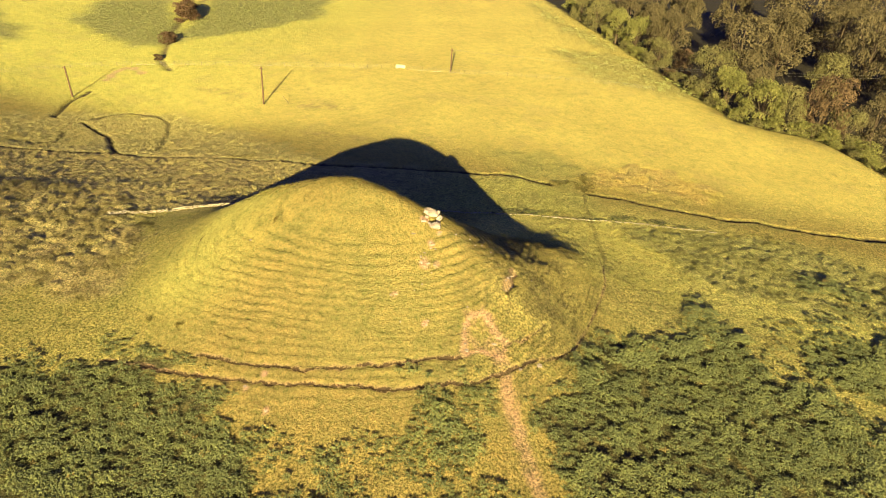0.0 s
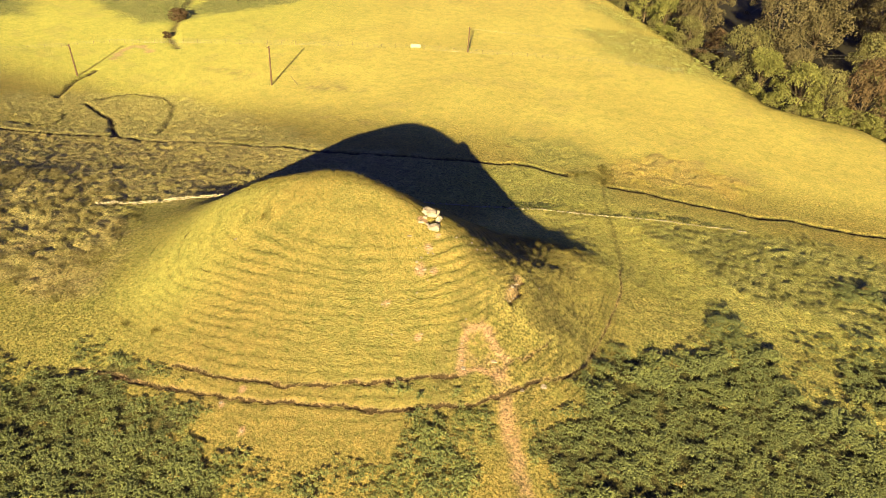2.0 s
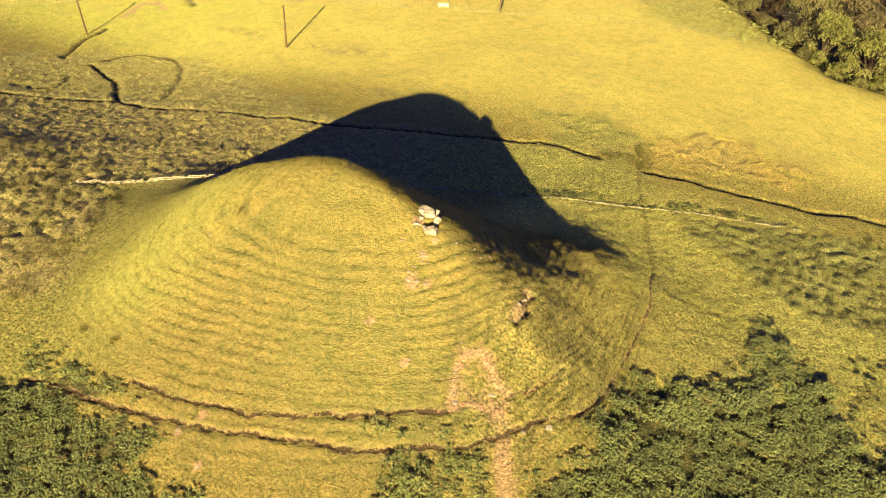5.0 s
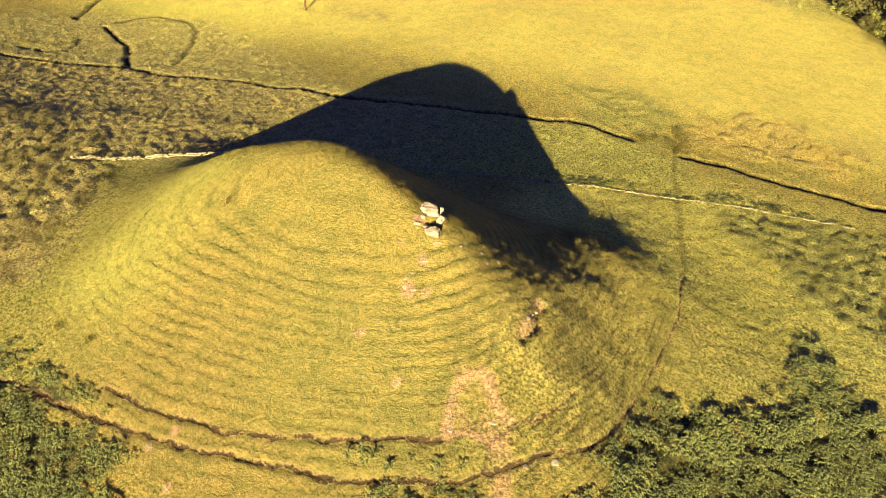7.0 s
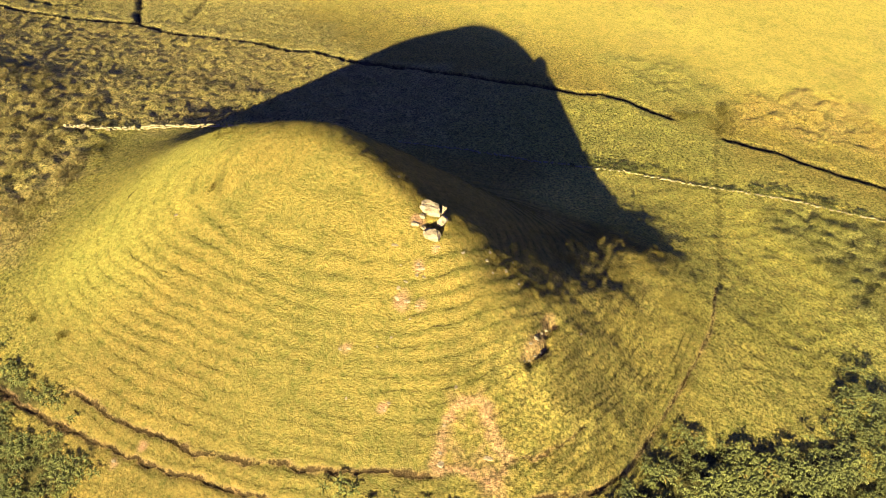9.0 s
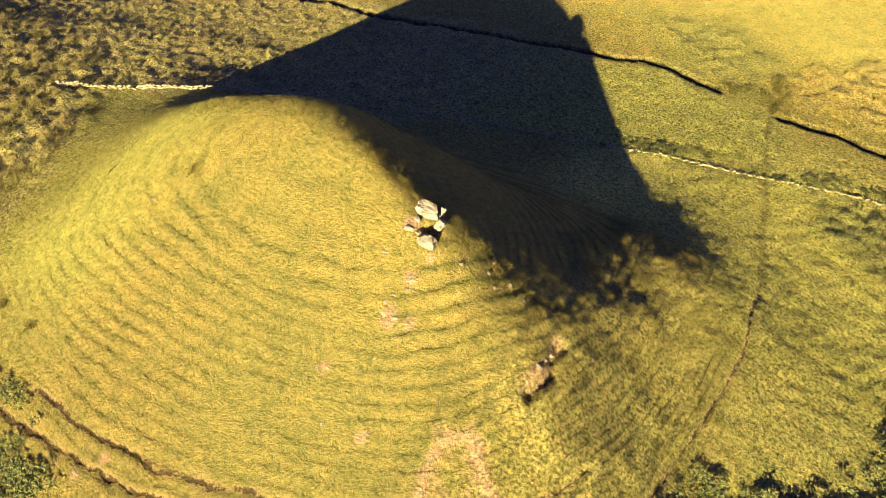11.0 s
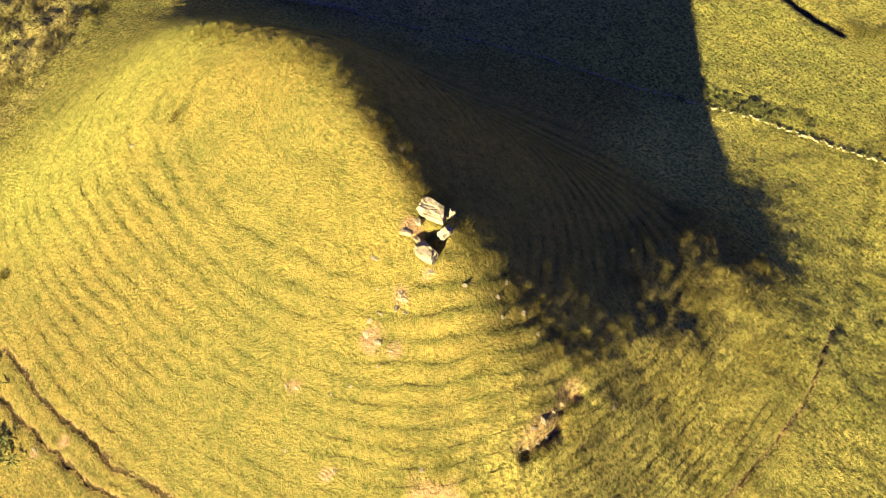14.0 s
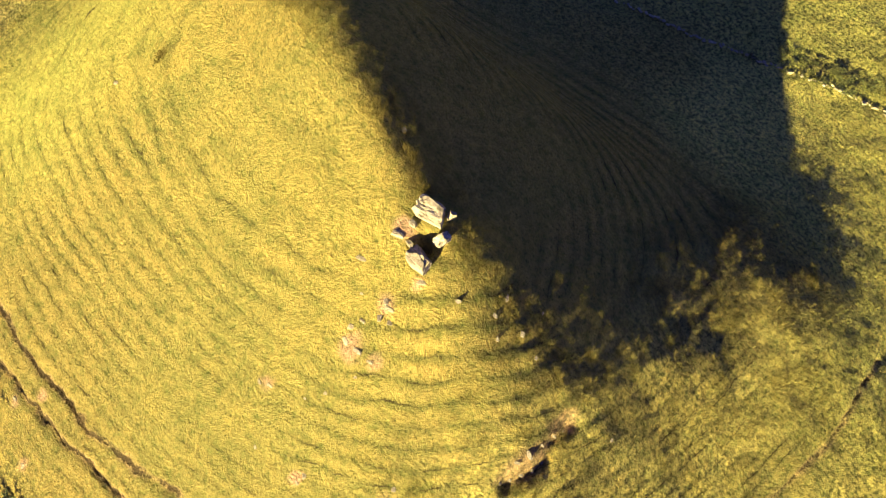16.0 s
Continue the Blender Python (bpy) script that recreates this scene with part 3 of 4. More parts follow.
def leaf_material(name, low, high, shine=0.25, glow_through=0.25):
    """Blades or leaves: an own tone for each, a tint from the place, light let through."""
    m, n, l, bs = material(name, 0.75, shine)
    geo = n.new("ShaderNodeNewGeometry")
    at = n.new("ShaderNodeAttribute")
    at.attribute_name = "tint"
    c = times(n, l, at.outputs["Color"], ramp(n, l, geo.outputs["Random Per Island"], [(0.0, low), (0.6, (1, 1, 1)), (1.0, high)]))
    l.new(c, bs.inputs["Base Color"])
    tr = n.new("ShaderNodeBsdfTranslucent")
    l.new(c, tr.inputs[0])
    mx = n.new("ShaderNodeMixShader")
    mx.inputs[0].default_value = glow_through
    l.new(bs.outputs[0], mx.inputs[1])
    l.new(tr.outputs[0], mx.inputs[2])
    l.new(mx.outputs[0], n["Material Output"].inputs["Surface"])
    return m


def stone_material(name, dark, light, scale=5.0):
    m, n, l, bs = material(name, 0.85, 0.25)
    co = n.new("ShaderNodeTexCoord").outputs["Object"]
    info = n.new("ShaderNodeObjectInfo")
    big = noise_node(n, l, scale, 6, co, 0.7)
    c = ramp(n, l, big, [(0.32, dark), (0.5, tuple((a + b) / 2 for a, b in zip(dark, light))), (0.68, light)])
    c = times(n, l, c, ramp(n, l, info.outputs["Random"], [(0, (0.72, 0.7, 0.68)), (1, (1.12, 1.1, 1.05))]))
    lichen = noise_node(n, l, scale * 2.6, 3, co)
    c = times(n, l, c, ramp(n, l, lichen, [(0.36, (0.6, 0.62, 0.5)), (0.46, (1, 1, 1))]))
    l.new(c, bs.inputs["Base Color"])
    bumped(n, l, bs, noise_node(n, l, scale * 3, 8, co, 0.75), 0.9, 0.07)
    return m


def wood_material(name, dark, light):
    m, n, l, bs = material(name, 0.8, 0.2)
    co = n.new("ShaderNodeTexCoord").outputs["Object"]
    mp = n.new("ShaderNodeMapping")
    mp.inputs["Scale"].default_value = (12, 12, 0.8)
    l.new(co, mp.inputs[0])
    f = noise_node(n, l, 2.0, 5, mp.outputs[0])
    l.new(ramp(n, l, f, [(0.3, dark), (0.7, light)]), bs.inputs["Base Color"])
    bumped(n, l, bs, f, 0.4, 0.02)
    return m


TURF = ground_material()
BLADES = leaf_material("grass_blades", (0.74, 0.82, 0.8), (1.2, 1.13, 1.06), 0.25)
FROND = leaf_material("bracken_fronds", (0.8, 0.84, 0.86), (1.12, 1.1, 1.06), 0.35, 0.2)
LEAVES = leaf_material("tree_leaves", (0.75, 0.78, 0.8), (1.2, 1.15, 1.05), 0.3, 0.3)
ROCK = stone_material("pale_rock", (0.17, 0.142, 0.16), (0.54, 0.49, 0.56), 3.2)
WALLSTONE = stone_material("wall_stone", (0.22, 0.19, 0.18), (0.58, 0.54, 0.52), 4.0)
BARK = wood_material("bark", (0.04, 0.032, 0.026), (0.11, 0.085, 0.065))
POLEWOOD = wood_material("creosoted_wood", (0.05, 0.035, 0.027), (0.12, 0.075, 0.058))
POSTWOOD = wood_material("weathered_wood", (0.12, 0.10, 0.075), (0.22, 0.185, 0.14))
WIRE, _n, _l, _b = material("dull_wire", 0.5, 0.5)
_b.inputs["Base Color"].default_value, _b.inputs["Metallic"].default_value = (0.30, 0.29, 0.27, 1), 0.7
PORCELAIN = stone_material("white_ceramic", (0.38, 0.37, 0.35), (0.62, 0.60, 0.56))


# ---- mesh helpers ----
def mesh_of(name, verts, faces, mat, tint=None, flat=False):
    """A mesh from arrays; faces all triangles or all quads."""
    me = bpy.data.meshes.new(name)
    verts, faces = np.asarray(verts, np.float32), np.asarray(faces, np.int32)
    k = faces.shape[1]
    me.vertices.add(len(verts))
    me.vertices.foreach_set("co", verts.ravel())
    me.loops.add(faces.size)
    me.loops.foreach_set("vertex_index", faces.ravel())
    me.polygons.add(len(faces))
    me.polygons.foreach_set("loop_start", np.arange(0, faces.size, k, dtype=np.int32))
    me.polygons.foreach_set("use_smooth", np.full(len(faces), not flat))
    me.update(calc_edges=True)
    if tint is not None:
        at = me.attributes.new("tint", "FLOAT_COLOR", "POINT")
        at.data.foreach_set("color", np.concatenate([tint, np.ones((len(tint), 1))], 1).astype(np.float32).ravel())
    me.materials.append(mat)
    return me


def part(name, bm, mat, parent, label=""):
    me = bpy.data.meshes.new(name)
    bm.to_mesh(me)
    bm.free()
    me.materials.append(mat)
    ob = new(name, me)
    ob.parent = parent
    if label:
        tagged(ob, label)
    return ob


def thing(name, at, label, category, group="", turn=0.0):
    ob = new(name)
    ob.location, ob.rotation_euler = at, (0, 0, turn)
    return tagged(ob, label, category, group)


def rod(bm, a, b, r0, r1, sides=8):
    a, b = Vector(a), Vector(b)
    q = (b - a).to_track_quat("Z", "Y").to_matrix().to_4x4()
    bmesh.ops.create_cone(bm, cap_ends=True, segments=sides, radius1=r0, radius2=r1, depth=(b - a).length, matrix=Matrix.Translation((a + b) / 2) @ q)


def block(bm, size, m):
    g = bmesh.ops.create_cube(bm, size=1.0, matrix=m @ Matrix.Diagonal((*size, 1)))
    bmesh.ops.bevel(bm, geom=list({e for v in g["verts"] for e in v.link_edges}), offset=min(size) * 0.12, segments=1, affect="EDGES")


def ground_z(x, y):
    return float(relief(np.array([float(x)]), np.array([float(y)]))[0])


# ---- the ground, one sheet to the horizon ----
def spaced(bands, far, grow=1.13):
    out = [bands[0][0]]
    for lo, hi, d in bands:
        out += list(np.linspace(lo, hi, max(2, round((hi - lo) / d) + 1)))[1:]
    d = bands[-1][2]
    while out[-1] < far:
        d *= grow
        out.append(out[-1] + d)
    d, low = bands[0][2], []
    edge = out[0]
    while edge > -far:
        d *= grow
        edge -= d
        low.insert(0, edge)
    return np.array(low + out)


gx = spaced([(-150, -105, 0.48), (-105, -88, 0.5), (-88, -46, 0.32), (-46, 4, 0.18), (4, 36, 0.3), (36, 45, 0.55)], 3500)
gy = spaced([(20, 37, 0.45), (37, 78, 0.18), (78, 110, 0.37), (110, 125, 0.45), (125, 146, 0.7), (146, 170, 1.1), (170, 270, 2.0)], 3500)
GX, GY = np.meshgrid(gx, gy)
GZ = relief(GX, GY)
rows_n, cols_n = GX.shape
ids = np.arange(rows_n * cols_n).reshape(rows_n, cols_n)
quads = np.stack([ids[:-1, :-1], ids[:-1, 1:], ids[1:, 1:], ids[1:, :-1]], -1).reshape(-1, 4)
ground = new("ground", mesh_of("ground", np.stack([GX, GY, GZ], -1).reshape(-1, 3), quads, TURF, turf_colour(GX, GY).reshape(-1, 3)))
coarse = ground.data.attributes.new("coarse", "FLOAT", "POINT")
m = on_mound(GX, GY)
rough = np.maximum((1 - m) * smooth(125, 110, GY), smooth(-16, -9, GX) * m)
rough = np.maximum(np.maximum(rough * 0.8, smooth(-2, 2, within(GX, GY, BOG))), smooth(-3, 2, within(GX, GY, MARSH)))
for area in (FERN_HILL_A, FERN_HILL_B, FERN_HILL_C, FERN_HILL_D, FERN_HILL_E):
    rough = np.maximum(rough, smooth(-3, 2, within(GX, GY, area)))
coarse.data.foreach_set("value", (0.12 + 0.88 * rough).astype(np.float32).ravel())
# terrace number, plainness and nearness to tracks, for the dark soil-and-shade edges
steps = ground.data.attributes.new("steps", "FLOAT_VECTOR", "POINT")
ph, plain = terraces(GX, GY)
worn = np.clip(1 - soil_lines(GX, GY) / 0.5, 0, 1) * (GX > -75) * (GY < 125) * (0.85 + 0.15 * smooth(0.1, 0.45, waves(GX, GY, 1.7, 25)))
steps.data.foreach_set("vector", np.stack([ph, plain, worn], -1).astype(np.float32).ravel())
tagged(ground, "rough yellow-green pasture with a terraced grassy mound", "ground", kind="structure")


# ---- grass, rushes and bracken ----
rng = np.random.default_rng(7)


def strewn(n, x0, x1, y0, y1):
    return rng.uniform(x0, x1, n), rng.uniform(y0, y1, n)


def blades(name, x, y, count, tall, wide, lean, label, category, fresh=1.0, cluster=0.12, mottle=0.72):
    """Tufts of pointed blades, one triangle each."""
    n = len(x)
    thick = waves(x, y, 0.42, 81) * 0.6 + waves(x, y, 1.1, 82) * 0.4
    c = turf_colour(x, y) * fresh * (0.98 + mottle * (thick - 0.5))[:, None]
    tall = tall * (0.5 + thick)
    x, y, c, tall = np.repeat(x, count), np.repeat(y, count), np.repeat(c, count, 0), np.repeat(np.broadcast_to(tall, n), count)
    k = len(x)
    turn, spread = rng.uniform(0, 2 * np.pi, k), rng.uniform(0, 1, k)
    x, y = x + np.cos(turn) * spread * cluster, y + np.sin(turn) * spread * cluster
    z = relief(x, y) - 0.03
    h = tall * rng.uniform(0.55, 1.25, k)
    w = wide * rng.uniform(0.6, 1.4, k)
    face = turn + np.pi / 2 + rng.uniform(-1.1, 1.1, k)
    sx, sy = np.cos(face) * w / 2, np.sin(face) * w / 2
    out = lean * rng.uniform(0.3, 1.3, k) * h
    base = np.stack([x, y, z], 1)
    side = np.stack([sx, sy, np.zeros(k)], 1)
    tip = base + np.stack([np.cos(turn) * out, np.sin(turn) * out, h], 1)
    verts = np.stack([base - side, base + side, tip], 1).reshape(-1, 3)
    col = np.repeat(c * rng.uniform(0.85, 1.18, (k, 1)), 3, 0)
    ob = new(name, mesh_of(name, verts, np.arange(3 * k).reshape(k, 3), BLADES, col, flat=True))
    return tagged(ob, label, category, kind="stuff")


def bracken(name, x, y, tall, label, tone=(0.15, 0.178, 0.078)):
    """Bracken: every plant a whorl of arching fronds, every frond toothed with leaflets."""
    n = len(x)
    z = relief(x, y)
    verts, cols = [], []
    for i in range(6):
        turn = 2 * np.pi * i / 6 + rng.uniform(-0.5, 0.5, n)
        length = (0.2 + 0.3 * tall) * rng.uniform(0.7, 1.2, n)
        dx, dy = np.cos(turn), np.sin(turn)
        for j in range(4):
            # spine from the heart of the plant out and over
            a0, a1 = 0.12 + j / 4 * 0.88, 0.12 + (j + 1) / 4 * 0.88
            r0, r1 = length * a0, length * a1
            h0, h1 = tall * (0.45 + 0.62 * a0 - 0.55 * a0 ** 2), tall * (0.45 + 0.62 * a1 - 0.55 * a1 ** 2)
            half = length * 0.34 * (1 - 0.8 * a0)
            p0 = np.stack([x + dx * r0, y + dy * r0, z + h0], 1)
            p1 = np.stack([x + dx * r1, y + dy * r1, z + h1], 1)
            for s in (-1, 1):
                q = p0 + np.stack([-dy * s * half + dx * 0.1 * length, dx * s * half + dy * 0.1 * length, -0.10 * tall + rng.uniform(-0.05, 0.08, n)], 1)
                verts.append(np.stack([p0, p1, q], 1) if s > 0 else np.stack([p1, p0, q], 1))
    verts = np.stack(verts, 1).reshape(-1, 3)
    c = np.zeros((n, 3)) + tone
    c = mixed(c, (0.20, 0.23, 0.085), smooth(0.45, 0.8, waves(x, y, 1.2, 56)) * 0.6)
    c = c * (1 + 0.5 * smooth(-80, -50, x) * smooth(130, 150, y))[:, None]
    c = mixed(c, (0.26, 0.17, 0.05), (rng.random(n) < 0.01) * 0.6) * rng.uniform(0.75, 1.25, (n, 1))
    k = len(verts) // 3
    ob = new(name, mesh_of(name, verts, np.arange(3 * k).reshape(k, 3), FROND, np.repeat(c, 6 * 8 * 3, 0), flat=True))
    return tagged(ob, label, "bracken", kind="stuff")


def picked(x, y, chance):
    keep = rng.random(len(x)) < chance
    return x[keep], y[keep]


# short and long grass of the mound
x, y = strewn(175000, -56, 6, 36, 84)
x, y = picked(x, y, smooth(0.05, 0.4, on_mound(x, y)) * (1 - 0.92 * bare(x, y)) * (1 - fern_cover(x, y)) * (1 - 0.75 * ledge(x, y)[1] * smooth(0.74, 0.8, ledge(x, y)[0])))
s, plain = ledge(x, y)
east_flank = smooth(-19, -13, x) * smooth(57, 62, y)
tall = 0.045 + 0.04 * waves(x, y, 1.6, 61) + 0.06 * plain * smooth(0.45, 0.6, s) * smooth(0.82, 0.72, s) + 0.05 * east_flank * smooth(0.35, 0.8, waves(x, y, 1.1, 62))
blades("mound_grass", x, y, 4, tall, 0.018, 0.8, "short dry yellow grass in rows along the mound", "grass", 0.86, 0.14, 0.5)
CREST = [(-41, 62.6), (-36, 63.0), (-31, 63.2), (-27, 62.8), (-23, 62.2), (-18.5, 61.5), (-12, 61.6), (-6, 66), (-4, 72)]
# tufts that stand along the ridge and the east flank
x, y = strewn(52000, -42, 2, 52, 80)
ridge = smooth(1.6, 0.2, off_line(x, y, CREST)) * 0.35
x, y = picked(x, y, np.maximum(ridge, 0.45 * smooth(-17, -12, x) * smooth(0.4, 0.6, 0.5 * waves(x, y, 1.4, 63) + 0.5 * waves(x, y, 0.6, 70)) * on_mound(x, y)) * (1 - bare(x, y)) * (1 - 0.9 * smooth(0.7, 0.78, ledge(x, y)[0]) * smooth(0.95, 0.9, ledge(x, y)[0])))
blades("long_grass", x, y, 30, 0.12 + 0.12 * waves(x, y, 2, 64), 0.013, 0.8, "long seeding grass in tufts on the flank", "grass", 0.7, 0.2)
# tall tufts round the boulders and at the rim of the flank
x, y = strewn(5200, -43, -5, 58, 77)
rim = smooth(1.3, 0.2, off_line(x, y, [(-43, 61.6), (-37, 62.5), (-32, 62.9), (-28, 62.9), (-25, 62.1), (-22, 61.5), (-19.0, 60.9), (-16.5, 60.9), (-13.0, 61.5), (-11.2, 64.5), (-9.5, 70), (-8.0, 76)]))
x, y = picked(x, y, rim * (0.12 + 0.5 * smooth(0.5, 0.65, waves(x, y, 0.9, 86))))
blades("tall_tufts", x, y, 150, 0.2 + 0.16 * waves(x, y, 1.5, 87), 0.006, 0.7, "tall green grass tufts along the crest", "grass", 0.66, 0.22, 0.5)
# pasture round the mound
x, y = strewn(100000, -72, 34, 34, 112)
x, y = picked(x, y, (1 - smooth(0.1, 0.5, on_mound(x, y))) * smooth(0.6, 0.0, fern_area(x, y)) * (1 - fern_cover(x, y)) * (1 - 0.9 * bare(x, y)) * (1 - 0.5 * smooth(-2, 2, within(x, y, BOG))) * smooth(0.35, 0.7, np.minimum(off_line(x, y, WALL_EAST), off_line(x, y, WALL_WEST))))
blades("pasture_grass", x, y, 4, 0.05 + 0.08 * waves(x, y, 0.9, 65), 0.018, 0.9, "mixed green and yellow pasture grass", "grass", 0.78, 0.2, 0.9)
# fuller grass on the slope behind the mound
x, y = strewn(28000, -16, 11, 69, 98)
x, y = picked(x, y, smooth(11, 2, x + 4 * (waves(x, y, 2.5, 85) - 0.5)) * smooth(-16, -12, x) * smooth(69, 73, y) * smooth(98, 91, y) * smooth(0.5, 1.0, off_line(x, y, WALL_EAST)) * (0.35 + 0.65 * smooth(0.35, 0.6, 0.5 * waves(x, y, 1.1, 77) + 0.5 * waves(x, y, 0.5, 78))))
blades("meadow_grass", x, y, 7, 0.12 + 0.10 * waves(x, y, 1.3, 79), 0.02, 0.7, "fresh yellow-green grass behind the mound", "grass", 0.8, 0.18, 0.8)
# rush tussocks of the bog and the rough patches
x, y = strewn(66000, -140, 36, 40, 118)
clump = waves(x, y, 1.8, 66) * 0.6 + waves(x, y, 0.9, 67) * 0.4
x, y = picked(x, y, np.maximum(np.maximum(np.maximum(smooth(-1.5, 2, within(x, y, BOG)), 0.8 * smooth(-1.5, 2, within(x, y, TUFT_WEST))), 0.5 * smooth(-1, 3, within(x, y, MARSH))), smooth(-1, 1.5, within(x, y, RUSH_EAST))) * (0.25 + 0.75 * smooth(0.4, 0.6, clump)) * smooth(0.7, 1.3, ditches(x, y)[0]) * smooth(0.5, 0.9, np.minimum(off_line(x, y, WALL_EAST), off_line(x, y, WALL_WEST))))
blades("rush_tussocks", x, y, 15, 0.12 + 0.10 * waves(x, y, 3, 68) + 0.06 * smooth(-40, -60, x), 0.026 + 0.02 * smooth(-40, -60, np.repeat(x, 15)), 1.0, "brown-green rush tussocks on boggy ground", "rushes", 1.0, 0.3, 1.1)
# big tussocks at the foot of the bog
x, y = strewn(11000, -100, -48, 38, 74)
x, y = picked(x, y, smooth(-2, 2, np.maximum(within(x, y, TUFT_WEST), within(x, y, [(-100, 38), (-62, 44), (-57, 55), (-62, 66), (-80, 72), (-100, 70)]))) * smooth(0.48, 0.6, 0.6 * waves(x, y, 1.7, 75) + 0.4 * waves(x, y, 0.8, 76)))
blades("tall_tussocks", x, y, 26, 0.3, 0.034, 0.9, "tall dark tussocks at the edge of the bog", "rushes", 0.6, 0.32)
# darker rush clumps on the east pasture
x, y = strewn(6500, -2, 38, 66, 101)
x, y = picked(x, y, np.maximum(smooth(-2, 2, within(x, y, RUSH_EAST)), 0.5 * smooth(-2, 2, within(x, y, FERN_MIX))) * smooth(0.42, 0.56, 0.5 * waves(x, y, 1.6, 83) + 0.5 * waves(x, y, 0.7, 84)))
blades("rush_clumps", x, y, 24, 0.26, 0.032, 0.9, "dark green rush clumps in rough pasture", "rushes", 0.62, 0.3)
# lone dark tufts on open grass
TUFTS = [(-44.6, 44.7), (-40.7, 44.5), (-37.2, 56.7), (-8.0, 77.2), (-7.6, 76.6), (-68.3, 94.0), (-66.5, 93.6), (-69.5, 94.4)]
x, y = np.array([p[0] for p in TUFTS] * 9) + rng.uniform(-0.35, 0.35, 72), np.array([p[1] for p in TUFTS] * 9) + rng.uniform(-0.35, 0.35, 72)
blades("dark_tufts", x, y, 40, 0.24, 0.02, 0.8, "lone dark rush tufts on open grass", "rushes", 0.5, 0.22)
# scrub that chokes the ditch
x, y = strewn(1500, -18, 2, 99, 112)
x, y = picked(x, y, smooth(1.5, 0.3, off_line(x, y, [(-14.1, 105.4), (-12.3, 106.5), (-10.2, 106.8), (-8.6, 104.6), (-9.0, 107.5), (-9.7, 111)])) * 0.6)
blades("ditch_scrub", x, y, 34, 0.4, 0.03, 0.7, "brown scrubby rushes choking the ditch", "rushes", 0.4, 0.3)
# straw-coloured long grass by the ditch
x, y = strewn(5000, -12, 16, 105, 126)
x, y = picked(x, y, smooth(-1, 1.5, within(x, y, STRAW)) * smooth(0.45, 0.6, waves(x, y, 2.0, 29)))
blades("straw_grass", x, y, 14, 0.22, 0.05, 0.9, "straw-coloured long grass beyond the ditch", "grass", 0.95, 0.3)
# far pasture
x, y = strewn(34000, -200, 60, 112, 190)
x, y = picked(x, y, smooth(300, 110, y) * (1 - smooth(2, 8, np.minimum((x - 9.2) * 0.86 + (y - 168.6) * 0.51, y - 157 + 1.5 * soft(x - 35, 2)))))
blades("far_pasture", x, y, 3, 0.05 + 0.03 * waves(x, y, 6, 69), 0.10, 1.8, "pale yellow pasture on the far slope", "grass", 1.05, 0.5, 0.25)
# bracken
px, py = np.meshgrid(np.arange(-66, 40, 0.37), np.arange(26, 92, 0.37))
x, y = px.ravel() + rng.uniform(-0.2, 0.2, px.size), py.ravel() + rng.uniform(-0.2, 0.2, px.size)
x, y = picked(x, y, fern_cover(x, y))
gap, stand = fern_trails(x, y)
bracken("bracken", x, y, (0.38 + 0.2 * waves(x, y, 1.2, 71) + 0.25 * lumps(x, y, 1.2, 98) + 0.55 * stand ** 1.5) * (0.5 + 0.5 * smooth(0.05, 0.4, gap)), "dense dark green bracken below the mound")
x, y = strewn(30000, -205, 10, 138, 262)
hill = np.full(len(x), -99.0)
for area in (FERN_HILL_A, FERN_HILL_B, FERN_HILL_C, FERN_HILL_D, FERN_HILL_E):
    hill = np.maximum(hill, within(x, y, area))
x, y = picked(x, y, smooth(-2, 2, hill + 6 * (waves(x, y, 9, 41) - 0.5)) * 0.38)
bracken("hill_bracken", x, y, 0.7 + 0.3 * waves(x, y, 3, 72), "grey-green bracken patches on the far slope", (0.24, 0.265, 0.09))
x, y = strewn(5000, -46, 8, 76, 100)
x, y = picked(x, y, smooth(1.5, 0.5, off_line(x - 0.3, y - 0.9, WALL_EAST)) * smooth(0.3, 0.55, waves(x, y, 2.5, 73)) * smooth(-22, -17, x))
bracken("wall_bracken", x, y, 0.28 + 0.15 * waves(x, y, 1, 74), "dark bracken growing behind the fallen stone wall", (0.09, 0.10, 0.036))


